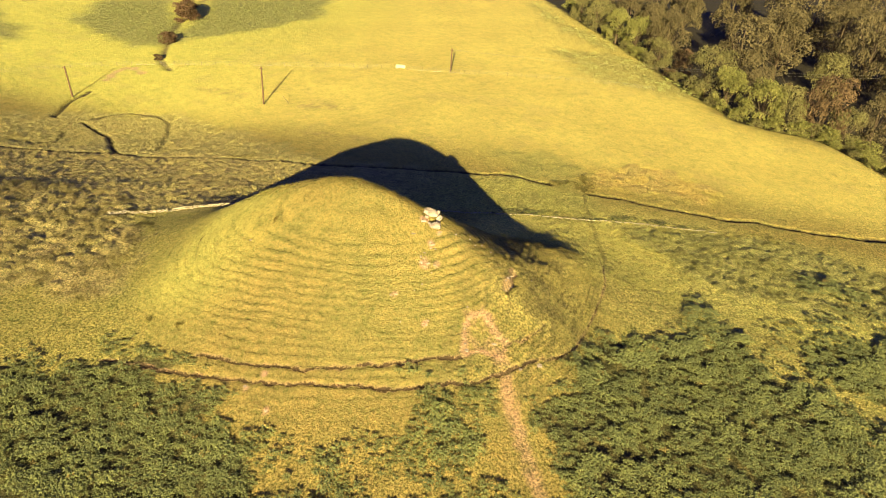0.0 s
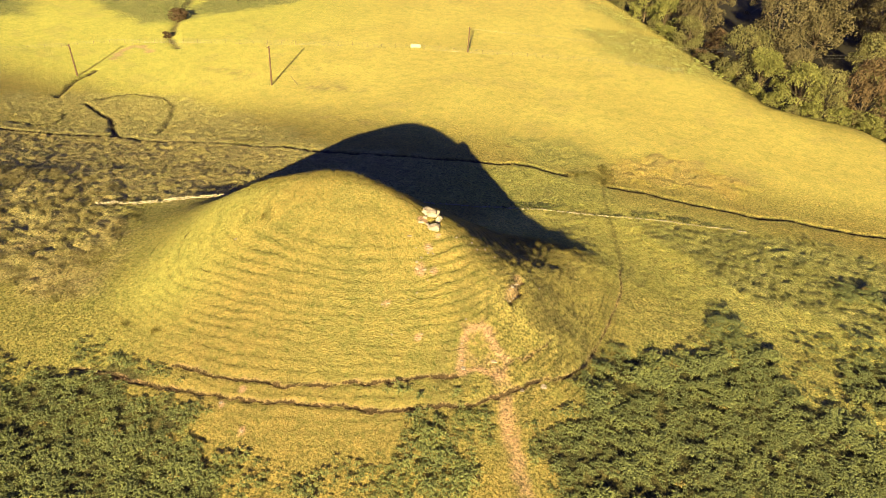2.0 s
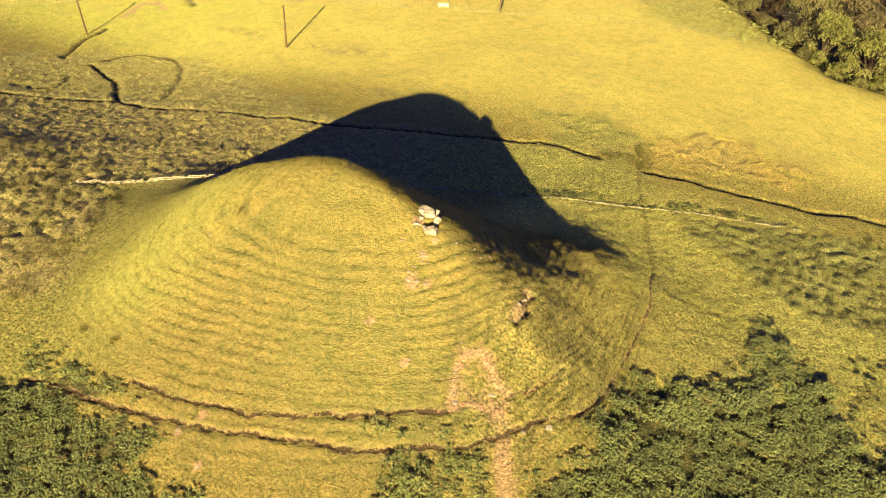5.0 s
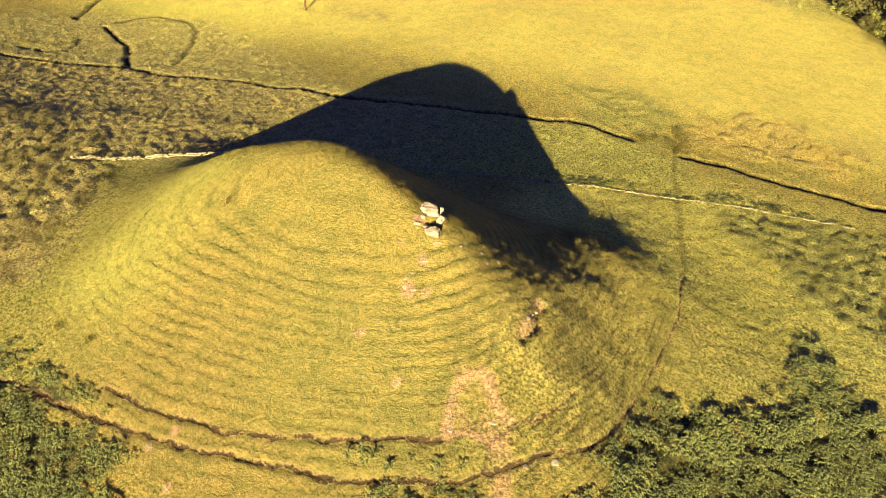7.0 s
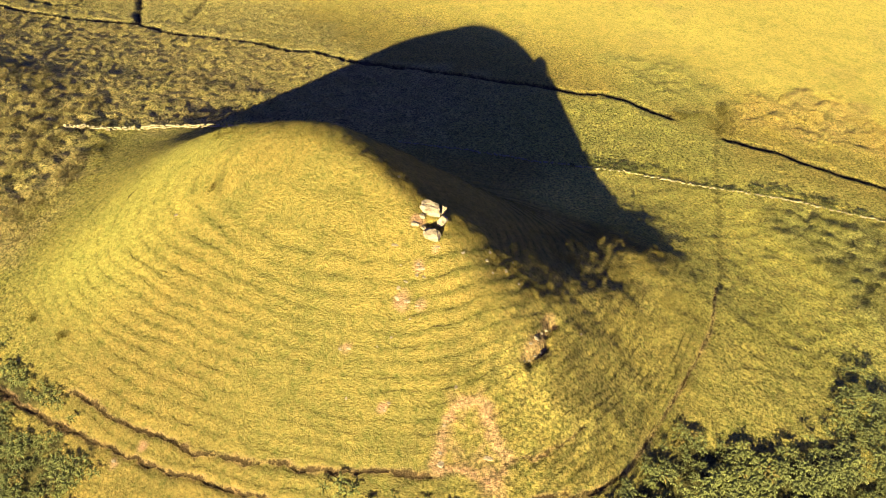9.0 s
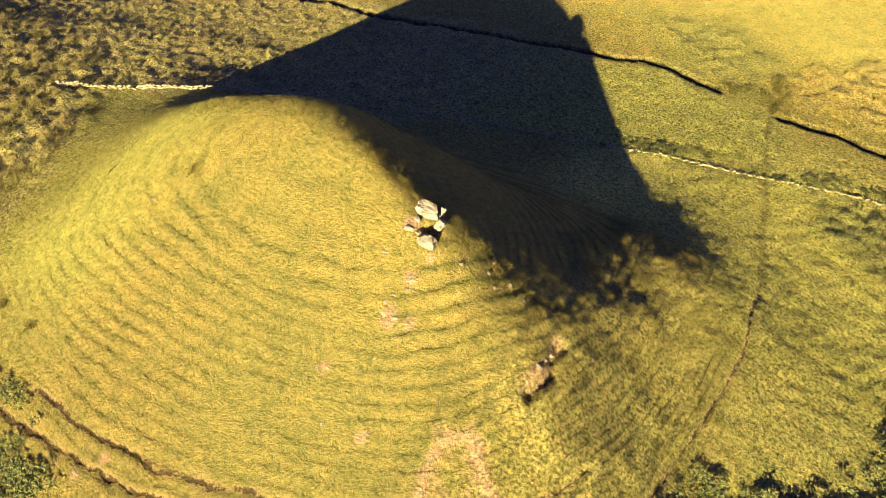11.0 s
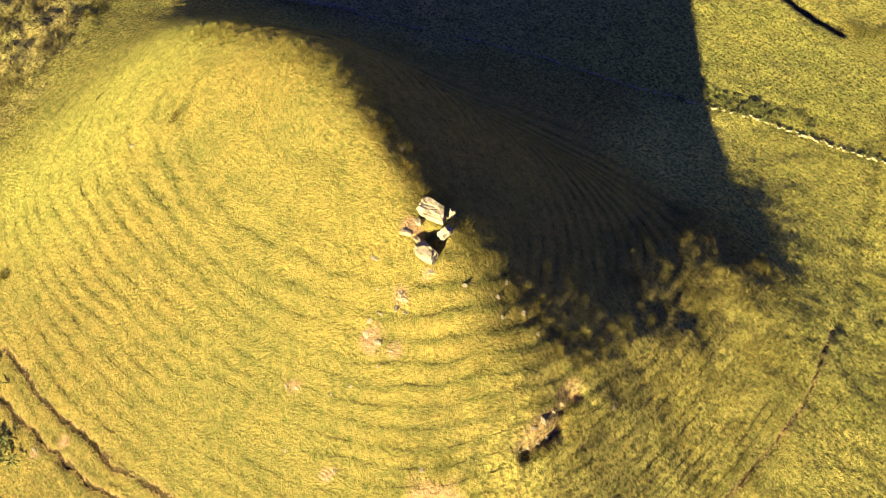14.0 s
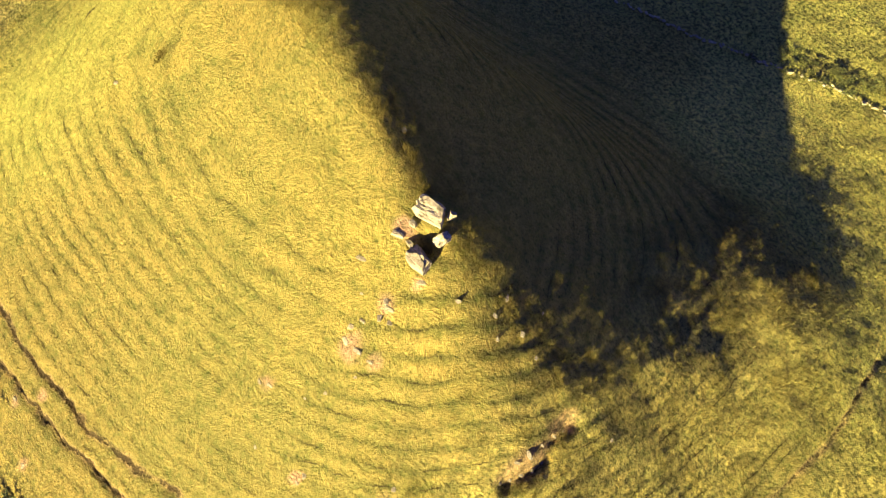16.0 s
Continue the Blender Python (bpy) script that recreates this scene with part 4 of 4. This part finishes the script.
# ---- stones ----
def stone_mesh(seed, level, squash=(1, 1, 0.7), cuts=7):
    """A broken stone of about one metre: a ball cut by planes, roughened, with worn edges."""
    r = random.Random(seed)
    bm = bmesh.new()
    bmesh.ops.create_icosphere(bm, subdivisions=level, radius=0.62)
    planes = [(Vector(d).normalized(), r.uniform(0.33, 0.45)) for d in ((1, 0.2, 0), (-1, 0.1, 0.1), (0.1, 1, 0), (0, -1, 0.25), (0.1, 0.1, 1))]
    bed = Vector((r.uniform(-0.3, 0.3), r.uniform(-0.3, 0.3), 1)).normalized()
    for _ in range(cuts):
        d = Vector((r.uniform(-1, 1), r.uniform(-1, 1), r.uniform(-0.7, 1))).normalized()
        planes.append((d, r.uniform(0.33, 0.52)))
    for v in bm.verts:
        for d, far in planes:
            over = v.co.dot(d) - far
            if over > 0:
                v.co -= d * over
        crack = max(0.0, 1 - abs(noise.noise(Vector((v.co.x * 1.3, v.co.y * 3.4, v.co.z * 1.5 + seed)))) * 6)
        v.co *= 1 + 0.15 * noise.noise(v.co * 2.1 + Vector((seed * 3.1, 0, 0))) - 0.08 * crack + 0.09 * noise.noise(v.co * 5 + Vector((0, seed, 0))) + 0.04 * noise.noise(v.co * 12 + Vector((seed, 0, 0)))
        v.co *= 1 + 0.035 * noise.noise(Vector((v.co.dot(bed) * 9 + seed, 0.4 * v.co.x, 0.4 * v.co.y)))
        v.co = Vector((v.co.x * squash[0], v.co.y * squash[1], v.co.z * squash[2]))
    me = bpy.data.meshes.new("stone")
    bm.to_mesh(me)
    bm.free()
    return me


SMALL = [stone_mesh(100 + i, 3, (1, 0.8, 0.6), 4) for i in range(6)]
for me in SMALL:
    me.materials.append(ROCK)
COURSE = [stone_mesh(200 + i, 1, (1, 0.75, 0.65), 3) for i in range(6)]
for me in COURSE:
    me.materials.append(WALLSTONE)


def boulder(x, y, wide, tall, seed, turn, tilt, squash, label, sink=0.25):
    me = stone_mesh(seed, 5, squash, 6)
    me.materials.append(ROCK)
    ob = new("boulder", me)
    ob.location, ob.scale = (x, y, ground_z(x, y) + tall * (0.5 - sink)), (wide, wide, tall)
    ob.rotation_euler = (radians(tilt[0]), radians(tilt[1]), radians(turn))
    return tagged(ob, label, "boulder", "boulders on the ridge")


boulder(-20.62, 60.72, 1.62, 1.0, 11, 22, (30, 6), (1.0, 0.68, 0.9), "large pale split boulder on the ridge", 0.2)
boulder(-19.5, 59.1, 1.42, 0.8, 12, -5, (26, -8), (1.0, 0.66, 0.8), "rounded pale boulder below a dark hollow", 0.25)
boulder(-20.0, 61.4, 0.5, 1.0, 13, 60, (8, 10), (0.7, 0.6, 1.1), "upright pointed stone beside the large boulder", 0.2)
boulder(-19.4, 60.45, 0.72, 0.8, 14, 80, (15, 20), (1.0, 0.8, 0.9), "grey slab leaning between two boulders", 0.05)
boulder(-20.85, 59.2, 0.6, 0.3, 15, 30, (12, 5), (1.0, 0.6, 0.7), "low broken slab of pale rock in grass", 0.3)
boulder(-20.7, 59.9, 0.42, 0.42, 16, 10, (12, 0), (1.0, 0.8, 0.8), "small grey block among the boulders", 0.2)
boulder(-20.2, 59.35, 0.42, 0.28, 17, 0, (10, 0), (1.0, 0.6, 0.7), "thin flat stone beside the hollow", 0.2)

# place, width and depth of the lesser stones
LOOSE_TOP = [(-21.2, 57.58, 0.58, 0.27), (-18.76, 58.75, 0.4, 0.3), (-20.22, 56.73, 0.18, 0.18), (-19.27, 57.27, 0.47, 0.31), (-18.93, 57.18, 0.57, 0.26), (-19.0, 56.7, 0.68, 0.37), (-18.51, 56.87, 0.31, 0.36), (-19.37, 56.1, 0.37, 0.21), (-19.58, 55.6, 0.32, 0.37), (-19.34, 55.1, 0.48, 0.32), (-18.69, 55.2, 0.58, 0.32),
             (-18.01, 55.33, 0.42, 0.21), (-17.25, 59.43, 0.36, 0.26), (-15.98, 60.37, 0.42, 0.27), (-16.25, 61.31, 0.38, 0.25), (-15.23, 59.86, 0.32, 0.26), (-14.76, 60.9, 0.24, 0.38), (-14.92, 62.31, 0.2, 0.25), (-13.7, 60.8, 0.18, 0.27), (-20.95, 51.22, 0.39, 0.23), (-20.45, 51.49, 0.39, 0.22), (-38.6, 54.3, 0.35, 0.31), (-24.2, 62.25, 0.3, 0.4)]
LOOSE_LOW = [(-18.45, 53.16, 0.22, 0.22), (-17.99, 54.5, 0.21, 0.21), (-19.09, 49.35, 0.23, 0.23), (-16.69, 50.36, 0.33, 0.28), (-16.68, 49.9, 0.28, 0.22), (-13.65, 52.98, 0.21, 0.32), (-18.92, 52.34, 0.16, 0.16), (-12.45, 49.48, 0.42, 0.6), (-10.24, 51.18, 0.61, 0.38), (-7.31, 50.12, 0.38, 0.46), (-5.75, 51.29, 0.54, 0.62), (-13.22, 51.07, 0.23, 0.23), (-12.74, 49.85, 0.3, 0.3), (-30.5, 40.43, 0.35, 0.3), (-27.43, 38.99, 0.3, 0.3), (-9.13, 61.63, 0.23, 0.23)]
QUARRY_STONES = [(-11.0, 58.1, 0.8, 0.36), (-10.95, 58.8, 0.5, 0.3), (-10.95, 59.5, 0.6, 0.3), (-10.5, 57.9, 0.36, 0.38), (-10.65, 57.4, 0.42, 0.36), (-10.8, 56.9, 0.42, 0.36), (-10.95, 56.5, 0.36, 0.3), (-10.45, 58.5, 0.26, 0.3), (-10.85, 60.1, 0.32, 0.3), (-11.1, 57.5, 0.4, 0.28)]
pick = random.Random(5)
for label, group, rows in (("small pale stone half sunk in the turf", "stones of the old cairn", LOOSE_TOP), ("pale stone on the lower slope", "stones of the slope", LOOSE_LOW), ("angular stone in the eroded bank", "stones of the bank", QUARRY_STONES)):
    for x, y, w, d in rows:
        ob = new("stone", pick.choice(SMALL))
        tall = 0.36 * (w + d) * pick.uniform(0.8, 1.2)
        if rows is QUARRY_STONES:
            w, d = 0.7 * w, 0.7 * d
        ob.location, ob.scale = (x, y, ground_z(x, y) + 0.08 * tall), (w, 0.9 * max(d, w * 0.5), 0.55 * tall)
        ob.rotation_euler = (pick.uniform(0.0, 0.6), pick.uniform(-0.3, 0.3), pick.uniform(-0.7, 0.7))
        tagged(ob, label, "stone", group)


def along(line, step):
    """Places at even steps along a line, with its bearing."""
    out, left = [], 0.0
    for (ax, ay), (bx, by) in zip(line, line[1:]):
        n = math.hypot(bx - ax, by - ay)
        s = left
        while s < n:
            out.append((ax + (bx - ax) * s / n, ay + (by - ay) * s / n, math.atan2(by - ay, bx - ax)))
            s += step
        left = s - n
    return out


def fallen_wall(line, per, courses, gaps, label, seed):
    r = random.Random(seed)
    places = along(line, per)
    x0, y0, _ = places[0]
    wall = thing("stone_wall", (x0, y0, ground_z(x0, y0)), label, "stone wall")
    base = Vector(wall.location)
    for x, y, a in places:
        gap = float(waves(np.array([x]), np.array([y]), 3.0, seed)[0])
        if gap < gaps:
            continue
        for c in range(courses if gap > gaps + 0.12 else 1):
            if r.random() < 0.12 + 0.12 * c:
                continue
            side = r.uniform(-0.12, 0.12) * (1 - 0.3 * c)
            px, py = x - math.sin(a) * side + r.uniform(-0.08, 0.08), y + math.cos(a) * side + r.uniform(-0.08, 0.08)
            big = r.uniform(0.2, 0.38) if courses > 1 else r.uniform(0.12, 0.33)
            ob = new("stone", r.choice(COURSE))
            ob.parent = wall
            ob.location = Vector((px, py, ground_z(px, py) + (0.15 if courses > 1 else 0.08) + 0.2 * c)) - base
            ob.scale = (big * 1.15, big, big * 0.95)
            ob.rotation_euler = (r.uniform(-0.4, 0.4), r.uniform(-0.4, 0.4), a + r.uniform(-0.6, 0.6))
    return wall


fallen_wall(WALL_WEST, 0.2, 2, 0.03, "low tumbled drystone wall of pale stones", 301)
fallen_wall(WALL_EAST, 0.17, 1, 0.16, "broken drystone wall, half buried in grass", 302)


# ---- poles, cable, fence, trough ----
def telegraph_pole(x, y, tall, lean, label, stay=None):
    z = ground_z(x, y)
    pole = thing("telegraph_pole", (x, y, z), label, "telegraph pole", "telegraph poles")
    bm = bmesh.new()
    rod(bm, (0, 0, -0.6), (lean[0], lean[1], tall), 0.21, 0.16, 12)
    rod(bm, (lean[0], lean[1], tall), (lean[0], lean[1], tall + 0.05), 0.18, 0.08, 12)
    part("shaft", bm, POLEWOOD, pole)
    bm = bmesh.new()
    block(bm, (0.95, 0.1, 0.12), pose(lean[0], lean[1] - 0.17, tall - 0.35))
    part("crossarm", bm, POLEWOOD, pole)
    for s in (-0.4, 0.4):
        bm = bmesh.new()
        rod(bm, (lean[0] + s, lean[1] - 0.17, tall - 0.29), (lean[0] + s, lean[1] - 0.17, tall - 0.16), 0.045, 0.03, 8)
        part("insulator", bm, PORCELAIN, pole, "white ceramic insulator")
    if stay:
        bm = bmesh.new()
        rod(bm, (stay[0], stay[1], ground_z(x + stay[0], y + stay[1]) - z), (stay[0] * 0.75, stay[1] * 0.75, ground_z(x + stay[0] * 0.75, y + stay[1] * 0.75) - z + 1.9), 0.07, 0.05, 6)
        part("stay", bm, POSTWOOD, pole, "pale sleeve of the stay wire")
    return pole


telegraph_pole(-83.6, 126.2, 8.2, (-0.15, 0, 0), "tall brown wooden telegraph pole in the pasture", (5.5, 1.5))
telegraph_pole(-51.9, 162.4, 5.7, (0.05, 0, 0), "dark wooden telegraph pole beside the far fence")
telegraph_pole(-127.0, 115.4, 6.8, (-0.9, 0, 0), "leaning wooden telegraph pole above the ditch")


def cable(a, b, sag):
    cu = bpy.data.curves.new("cable", "CURVE")
    cu.dimensions, cu.bevel_depth, cu.bevel_resolution = "3D", 0.012, 1
    sp = cu.splines.new("POLY")
    sp.points.add(24)
    for i, p in enumerate(sp.points):
        s = i / 24
        q = Vector(a).lerp(Vector(b), s)
        p.co = (q.x, q.y, q.z - sag * 4 * s * (1 - s), 1)
    cu.materials.append(WIRE)
    return tagged(new("cable", cu), "thin pale overhead cable from the pole to the wood", "cable", "overhead cables")


top = ground_z(-51.9, 162.4) + 5.45
cable((-51.9, 162.2, top), (55.0, 213.0, 7.4), 1.2)
cable((-51.1, 162.2, top), (55.6, 213.0, 6.7), 1.3)


def pasture_fence():
    r = random.Random(77)
    places = along(FENCE, 3.6)
    x0, y0, _ = places[0]
    fence = thing("fence", (x0, y0, ground_z(x0, y0)), "weathered post and wire fence across the far pasture", "fence")
    base, tops = Vector(fence.location), []
    bm = bmesh.new()
    block(bm, (0.07, 0.07, 1.2), pose(0, 0, 0.35))
    me = bpy.data.meshes.new("post")
    bm.to_mesh(me)
    bm.free()
    me.materials.append(POSTWOOD)
    for x, y, a in places:
        ob = new("post", me)
        ob.parent = fence
        ob.location = Vector((x, y, ground_z(x, y))) - base
        ob.rotation_euler = (r.uniform(-0.08, 0.08), r.uniform(-0.08, 0.08), a)
        tops.append(Vector(ob.location))
    for h in (0.35, 0.65, 0.95):
        bm = bmesh.new()
        for p, q in zip(tops, tops[1:]):
            rod(bm, p + Vector((0, 0, h)), q + Vector((0, 0, h)), 0.012, 0.012, 3)
        part("wire", bm, WIRE, fence, "thin dull fence wire")


pasture_fence()
fallen_wall(FENCE[3:9], 0.45, 1, 0.3, "scattered pale stones of a levelled field wall", 303)


def trough(x, y, turn):
    z = ground_z(x, y)
    ob = thing("water_trough", (x, y, z), "long white stone water trough beside the fence", "trough", turn=turn)
    bm = bmesh.new()
    block(bm, (2.4, 0.9, 0.14), pose(0, 0, 0.2))
    part("base", bm, PORCELAIN, ob)
    for sx, sy, px, py in ((2.4, 0.12, 0, 0.39), (2.4, 0.12, 0, -0.39), (0.12, 0.66, 1.14, 0), (0.12, 0.66, -1.14, 0)):
        bm = bmesh.new()
        block(bm, (sx, sy, 0.6), pose(px, py, 0.50))
        part("side", bm, PORCELAIN, ob)
    for px in (-0.9, 0.9):
        bm = bmesh.new()
        block(bm, (0.3, 0.8, 0.3), pose(px, 0, 0.0))
        part("foot", bm, PORCELAIN, ob)


trough(-64.7, 160.2, 0.35)


# ---- trees ----
def tree_parts(seed, squash, bare_stem, leaves, leaf, tone):
    """Trunk with limbs, and a crown of leaves in uneven clumps; crown radius 1, standing on the origin."""
    r = np.random.default_rng(seed)
    rr = random.Random(seed)
    mid = bare_stem + squash * 0.75
    bm = bmesh.new()
    bend = Vector((rr.uniform(-0.1, 0.1), rr.uniform(-0.1, 0.1), mid * 0.55))
    rod(bm, (0, 0, -0.15), bend, 0.075, 0.055, 8)
    rod(bm, bend, (bend.x * 1.4, bend.y * 1.4, mid + squash * 0.45), 0.055, 0.012, 7)
    lobes = [(Vector((0, 0, mid + squash * 0.3)), 0.55)]
    count = rr.randint(34, 42)
    for i in range(count):
        a, up = 2.4 * i + rr.uniform(-0.5, 0.5), rr.uniform(-1.25, 0.8)
        out = rr.uniform(0.5, 0.86) * math.cos(max(up, -0.7) * 0.9)
        c = Vector((math.cos(a) * out, math.sin(a) * out, mid + squash * up * 0.75))
        lobes.append((c, rr.uniform(0.13, 0.3)))
        rod(bm, bend * rr.uniform(0.75, 1.1), c, 0.009, 0.004, 5)
    me_t = bpy.data.meshes.new("trunk")
    bm.to_mesh(me_t)
    bm.free()
    me_t.materials.append(BARK)
    share = np.array([s ** 2 for _, s in lobes])
    which = r.choice(len(lobes), leaves, p=share / share.sum())
    ctr = np.array([tuple(c) for c, _ in lobes])[which]
    rad = np.array([s for _, s in lobes])[which]
    d = r.normal(size=(leaves, 3))
    d /= np.linalg.norm(d, axis=1, keepdims=True)
    d[:, 2] = np.where(d[:, 2] < -0.35, -d[:, 2], d[:, 2])
    depth = 1 - 0.3 * r.random(leaves) ** 2
    lump = 1 + 0.22 * np.sin(d[:, 0] * 9 + which) * np.sin(d[:, 1] * 8 + 2 * which) * np.sin(d[:, 2] * 7)
    p = ctr + d * (rad * depth * lump)[:, None]
    nrm = d + r.normal(size=(leaves, 3)) * 0.55
    nrm /= np.linalg.norm(nrm, axis=1, keepdims=True)
    t = np.cross(nrm, r.normal(size=(leaves, 3)))
    t /= np.linalg.norm(t, axis=1, keepdims=True)
    b = np.cross(nrm, t)
    s = (leaf * r.uniform(0.6, 1.4, leaves))[:, None]
    v = np.stack([p - t * s, p - b * s * 0.6 + nrm * s * 0.25, p + t * s, p + b * s * 0.6 + nrm * s * 0.25], 1).reshape(-1, 3)
    q = np.arange(4 * leaves).reshape(-1, 4)
    col = np.array(tone) * r.uniform(0.85, 1.15, (leaves, 1)) * (1 + 0.5 * (r.random((len(lobes), 1))[which] - 0.5))
    me_c = mesh_of("crown", v, q, LEAVES, np.repeat(col, 4, 0), flat=True)
    return me_t, me_c


TONES = [(0.19, 0.2, 0.065), (0.105, 0.092, 0.058), (0.15, 0.147, 0.068), (0.13, 0.092, 0.062)]
WORDS = ["bright green", "dull olive", "grey-green", "brownish"]
KINDS = {}
for k in range(4):
    for i in range(2):
        KINDS[k, i] = tree_parts(400 + 10 * k + i, (1.0, 1.15, 1.0, 0.9)[k], (0.0, 0.08, 0.04, 0.04)[k], 5600, 0.031, TONES[k])


SHRUBS = {k: tree_parts(460 + k, 1.0, 0.0, 2000, 0.056, TONES[k]) for k in range(4)}


def tree(x, y, radius, kind, which, stretch=1.0, bush=False):
    trunk, crown = SHRUBS[kind] if bush else KINDS[kind, which]
    label = WORDS[kind] + (" leafy bush at the edge of the wood" if bush else " broadleaved tree standing in the wood")
    ob = thing("bush" if bush else "tree", (x, y, ground_z(x, y) - (0.25 * radius if bush else 0)), label, "bush" if bush else "tree", "bushes by the wood" if bush else "trees of the wood", (x * 7.3 + y * 3.1) % 6.28)
    ob.scale = (radius, radius, radius * stretch)
    for name, me in (("trunk", trunk), ("crown", crown)):
        o = new(name, me)
        o.parent = ob
    return ob


# place, crown radius, kind
WOOD = [(20, 214.2, 9.5, 1), (32.8, 236.9, 9.5, 1), (59.2, 246.7, 9.5, 1), (10.5, 181, 6.3, 2), (15, 171.0, 4.8, 0), (22.5, 165, 5.6, 0), (27.5, 164, 4.9, 2), (35, 166, 6.6, 3), (47.5, 231.2, 6.5, 2), (-1.2, 209.6, 6.5, 1), (-7.7, 242.7, 6.3, 1), (2.7, 274.5, 7.6, 1), (-10.6, 212, 4.7, 0), (-15.5, 255.1, 6.6, 1), (-24.7, 234.8, 4.9, 2), (-2.9, 199, 4.5, 2), (4.6, 208.4, 3.8, 3), (-16.9, 221.1, 4.6, 0), (48.6, 295.8, 10, 1), (65.1, 319.8, 10, 1)]
WOOD_TWO = [(42.5, 314, 9.3, 1), (39.9, 163.5, 4.6, 2), (50.9, 182.4, 5.5, 1), (20.3, 296, 8.7, 1), (76.3, 319.9, 10, 1), (-32.4, 248, 4.3, 2), (53.6, 272.1, 8.6, 1), (66, 205, 7, 1), (70, 232, 8, 1), (62, 180, 6, 2), (-22, 285, 7, 1), (-38, 290, 6, 2), (34, 270, 9, 1), (-2, 300, 8, 1)]
WOOD_THREE = [(-8, 274, 6.5, 1), (60, 295, 9, 1), (70, 262, 9, 1), (-28, 268, 5, 2), (24, 192, 5, 1)]
EDGE = [(3, 187, 2.8, 2), (-8.5, 207, 3, 0), (33, 161.5, 3.2, 2), (36.5, 161.5, 3.6, 0), (30.2, 161, 3.2, 0), (43.5, 160.5, 4.4, 0), (48.5, 161, 4.0, 2), (25, 161.5, 2.6, 0), (17.5, 164.5, 2.6, 0), (12, 172.5, 2.4, 2), (8.0, 179.5, 2.4, 0), (-13, 214, 2.6, 2), (-5.5, 203, 2.6, 2), (1, 193, 2.2, 3), (-20, 228, 3, 0), (-28, 243, 3, 2), (54, 160, 4, 0)]
EDGE_LOW = [(40, 158.8, 1.8, 2), (21.5, 160.8, 1.6, 2), (34.8, 158.6, 1.5, 0), (46.2, 157.6, 1.8, 0), (50.5, 157, 1.6, 2), (-30, 251, 3.4, 0), (-35, 262, 3.6, 2), (-40, 272, 3.8, 0), (39.5, 149.5, 1.5, 2), (42, 145, 1.6, 0), (44.5, 140.5, 1.7, 2), (42.5, 151, 2.6, 0), (46.5, 146, 3, 0), (47, 136.5, 1.8, 0), (50, 141, 3, 2), (37, 154, 1.4, 0)]
for i, (x, y, radius, kind) in enumerate(WOOD + WOOD_TWO + WOOD_THREE):
    tree(x, y, radius, kind, i % 2, 1.2 + 0.25 * ((i * 7) % 5) / 4)
for i, (x, y, radius, kind) in enumerate(EDGE + EDGE_LOW):
    tree(x, y, radius, kind, i % 2, 0.85, True)


# ---- thorn bushes in the gully ----
def thorn(x, y, radius, seed):
    trunk, crown = tree_parts(seed, 0.9, 0.05, 2200, 0.07, (0.10, 0.065, 0.045))
    ob = thing("thorn_bush", (x, y, ground_z(x, y) - 0.1), "rounded purple-brown thorn bush in the gully", "bush", "thorn bushes in the gully")
    ob.scale = (radius, radius, radius * 0.8)
    for name, me in (("trunk", trunk), ("crown", crown)):
        o = new(name, me)
        o.parent = ob


thorn(-147.0, 181.5, 4.6, 501)
thorn(-152.5, 189.5, 3.6, 502)
thorn(-135.5, 158.6, 2.9, 503)
thorn(-128.0, 145.2, 1.3, 504)
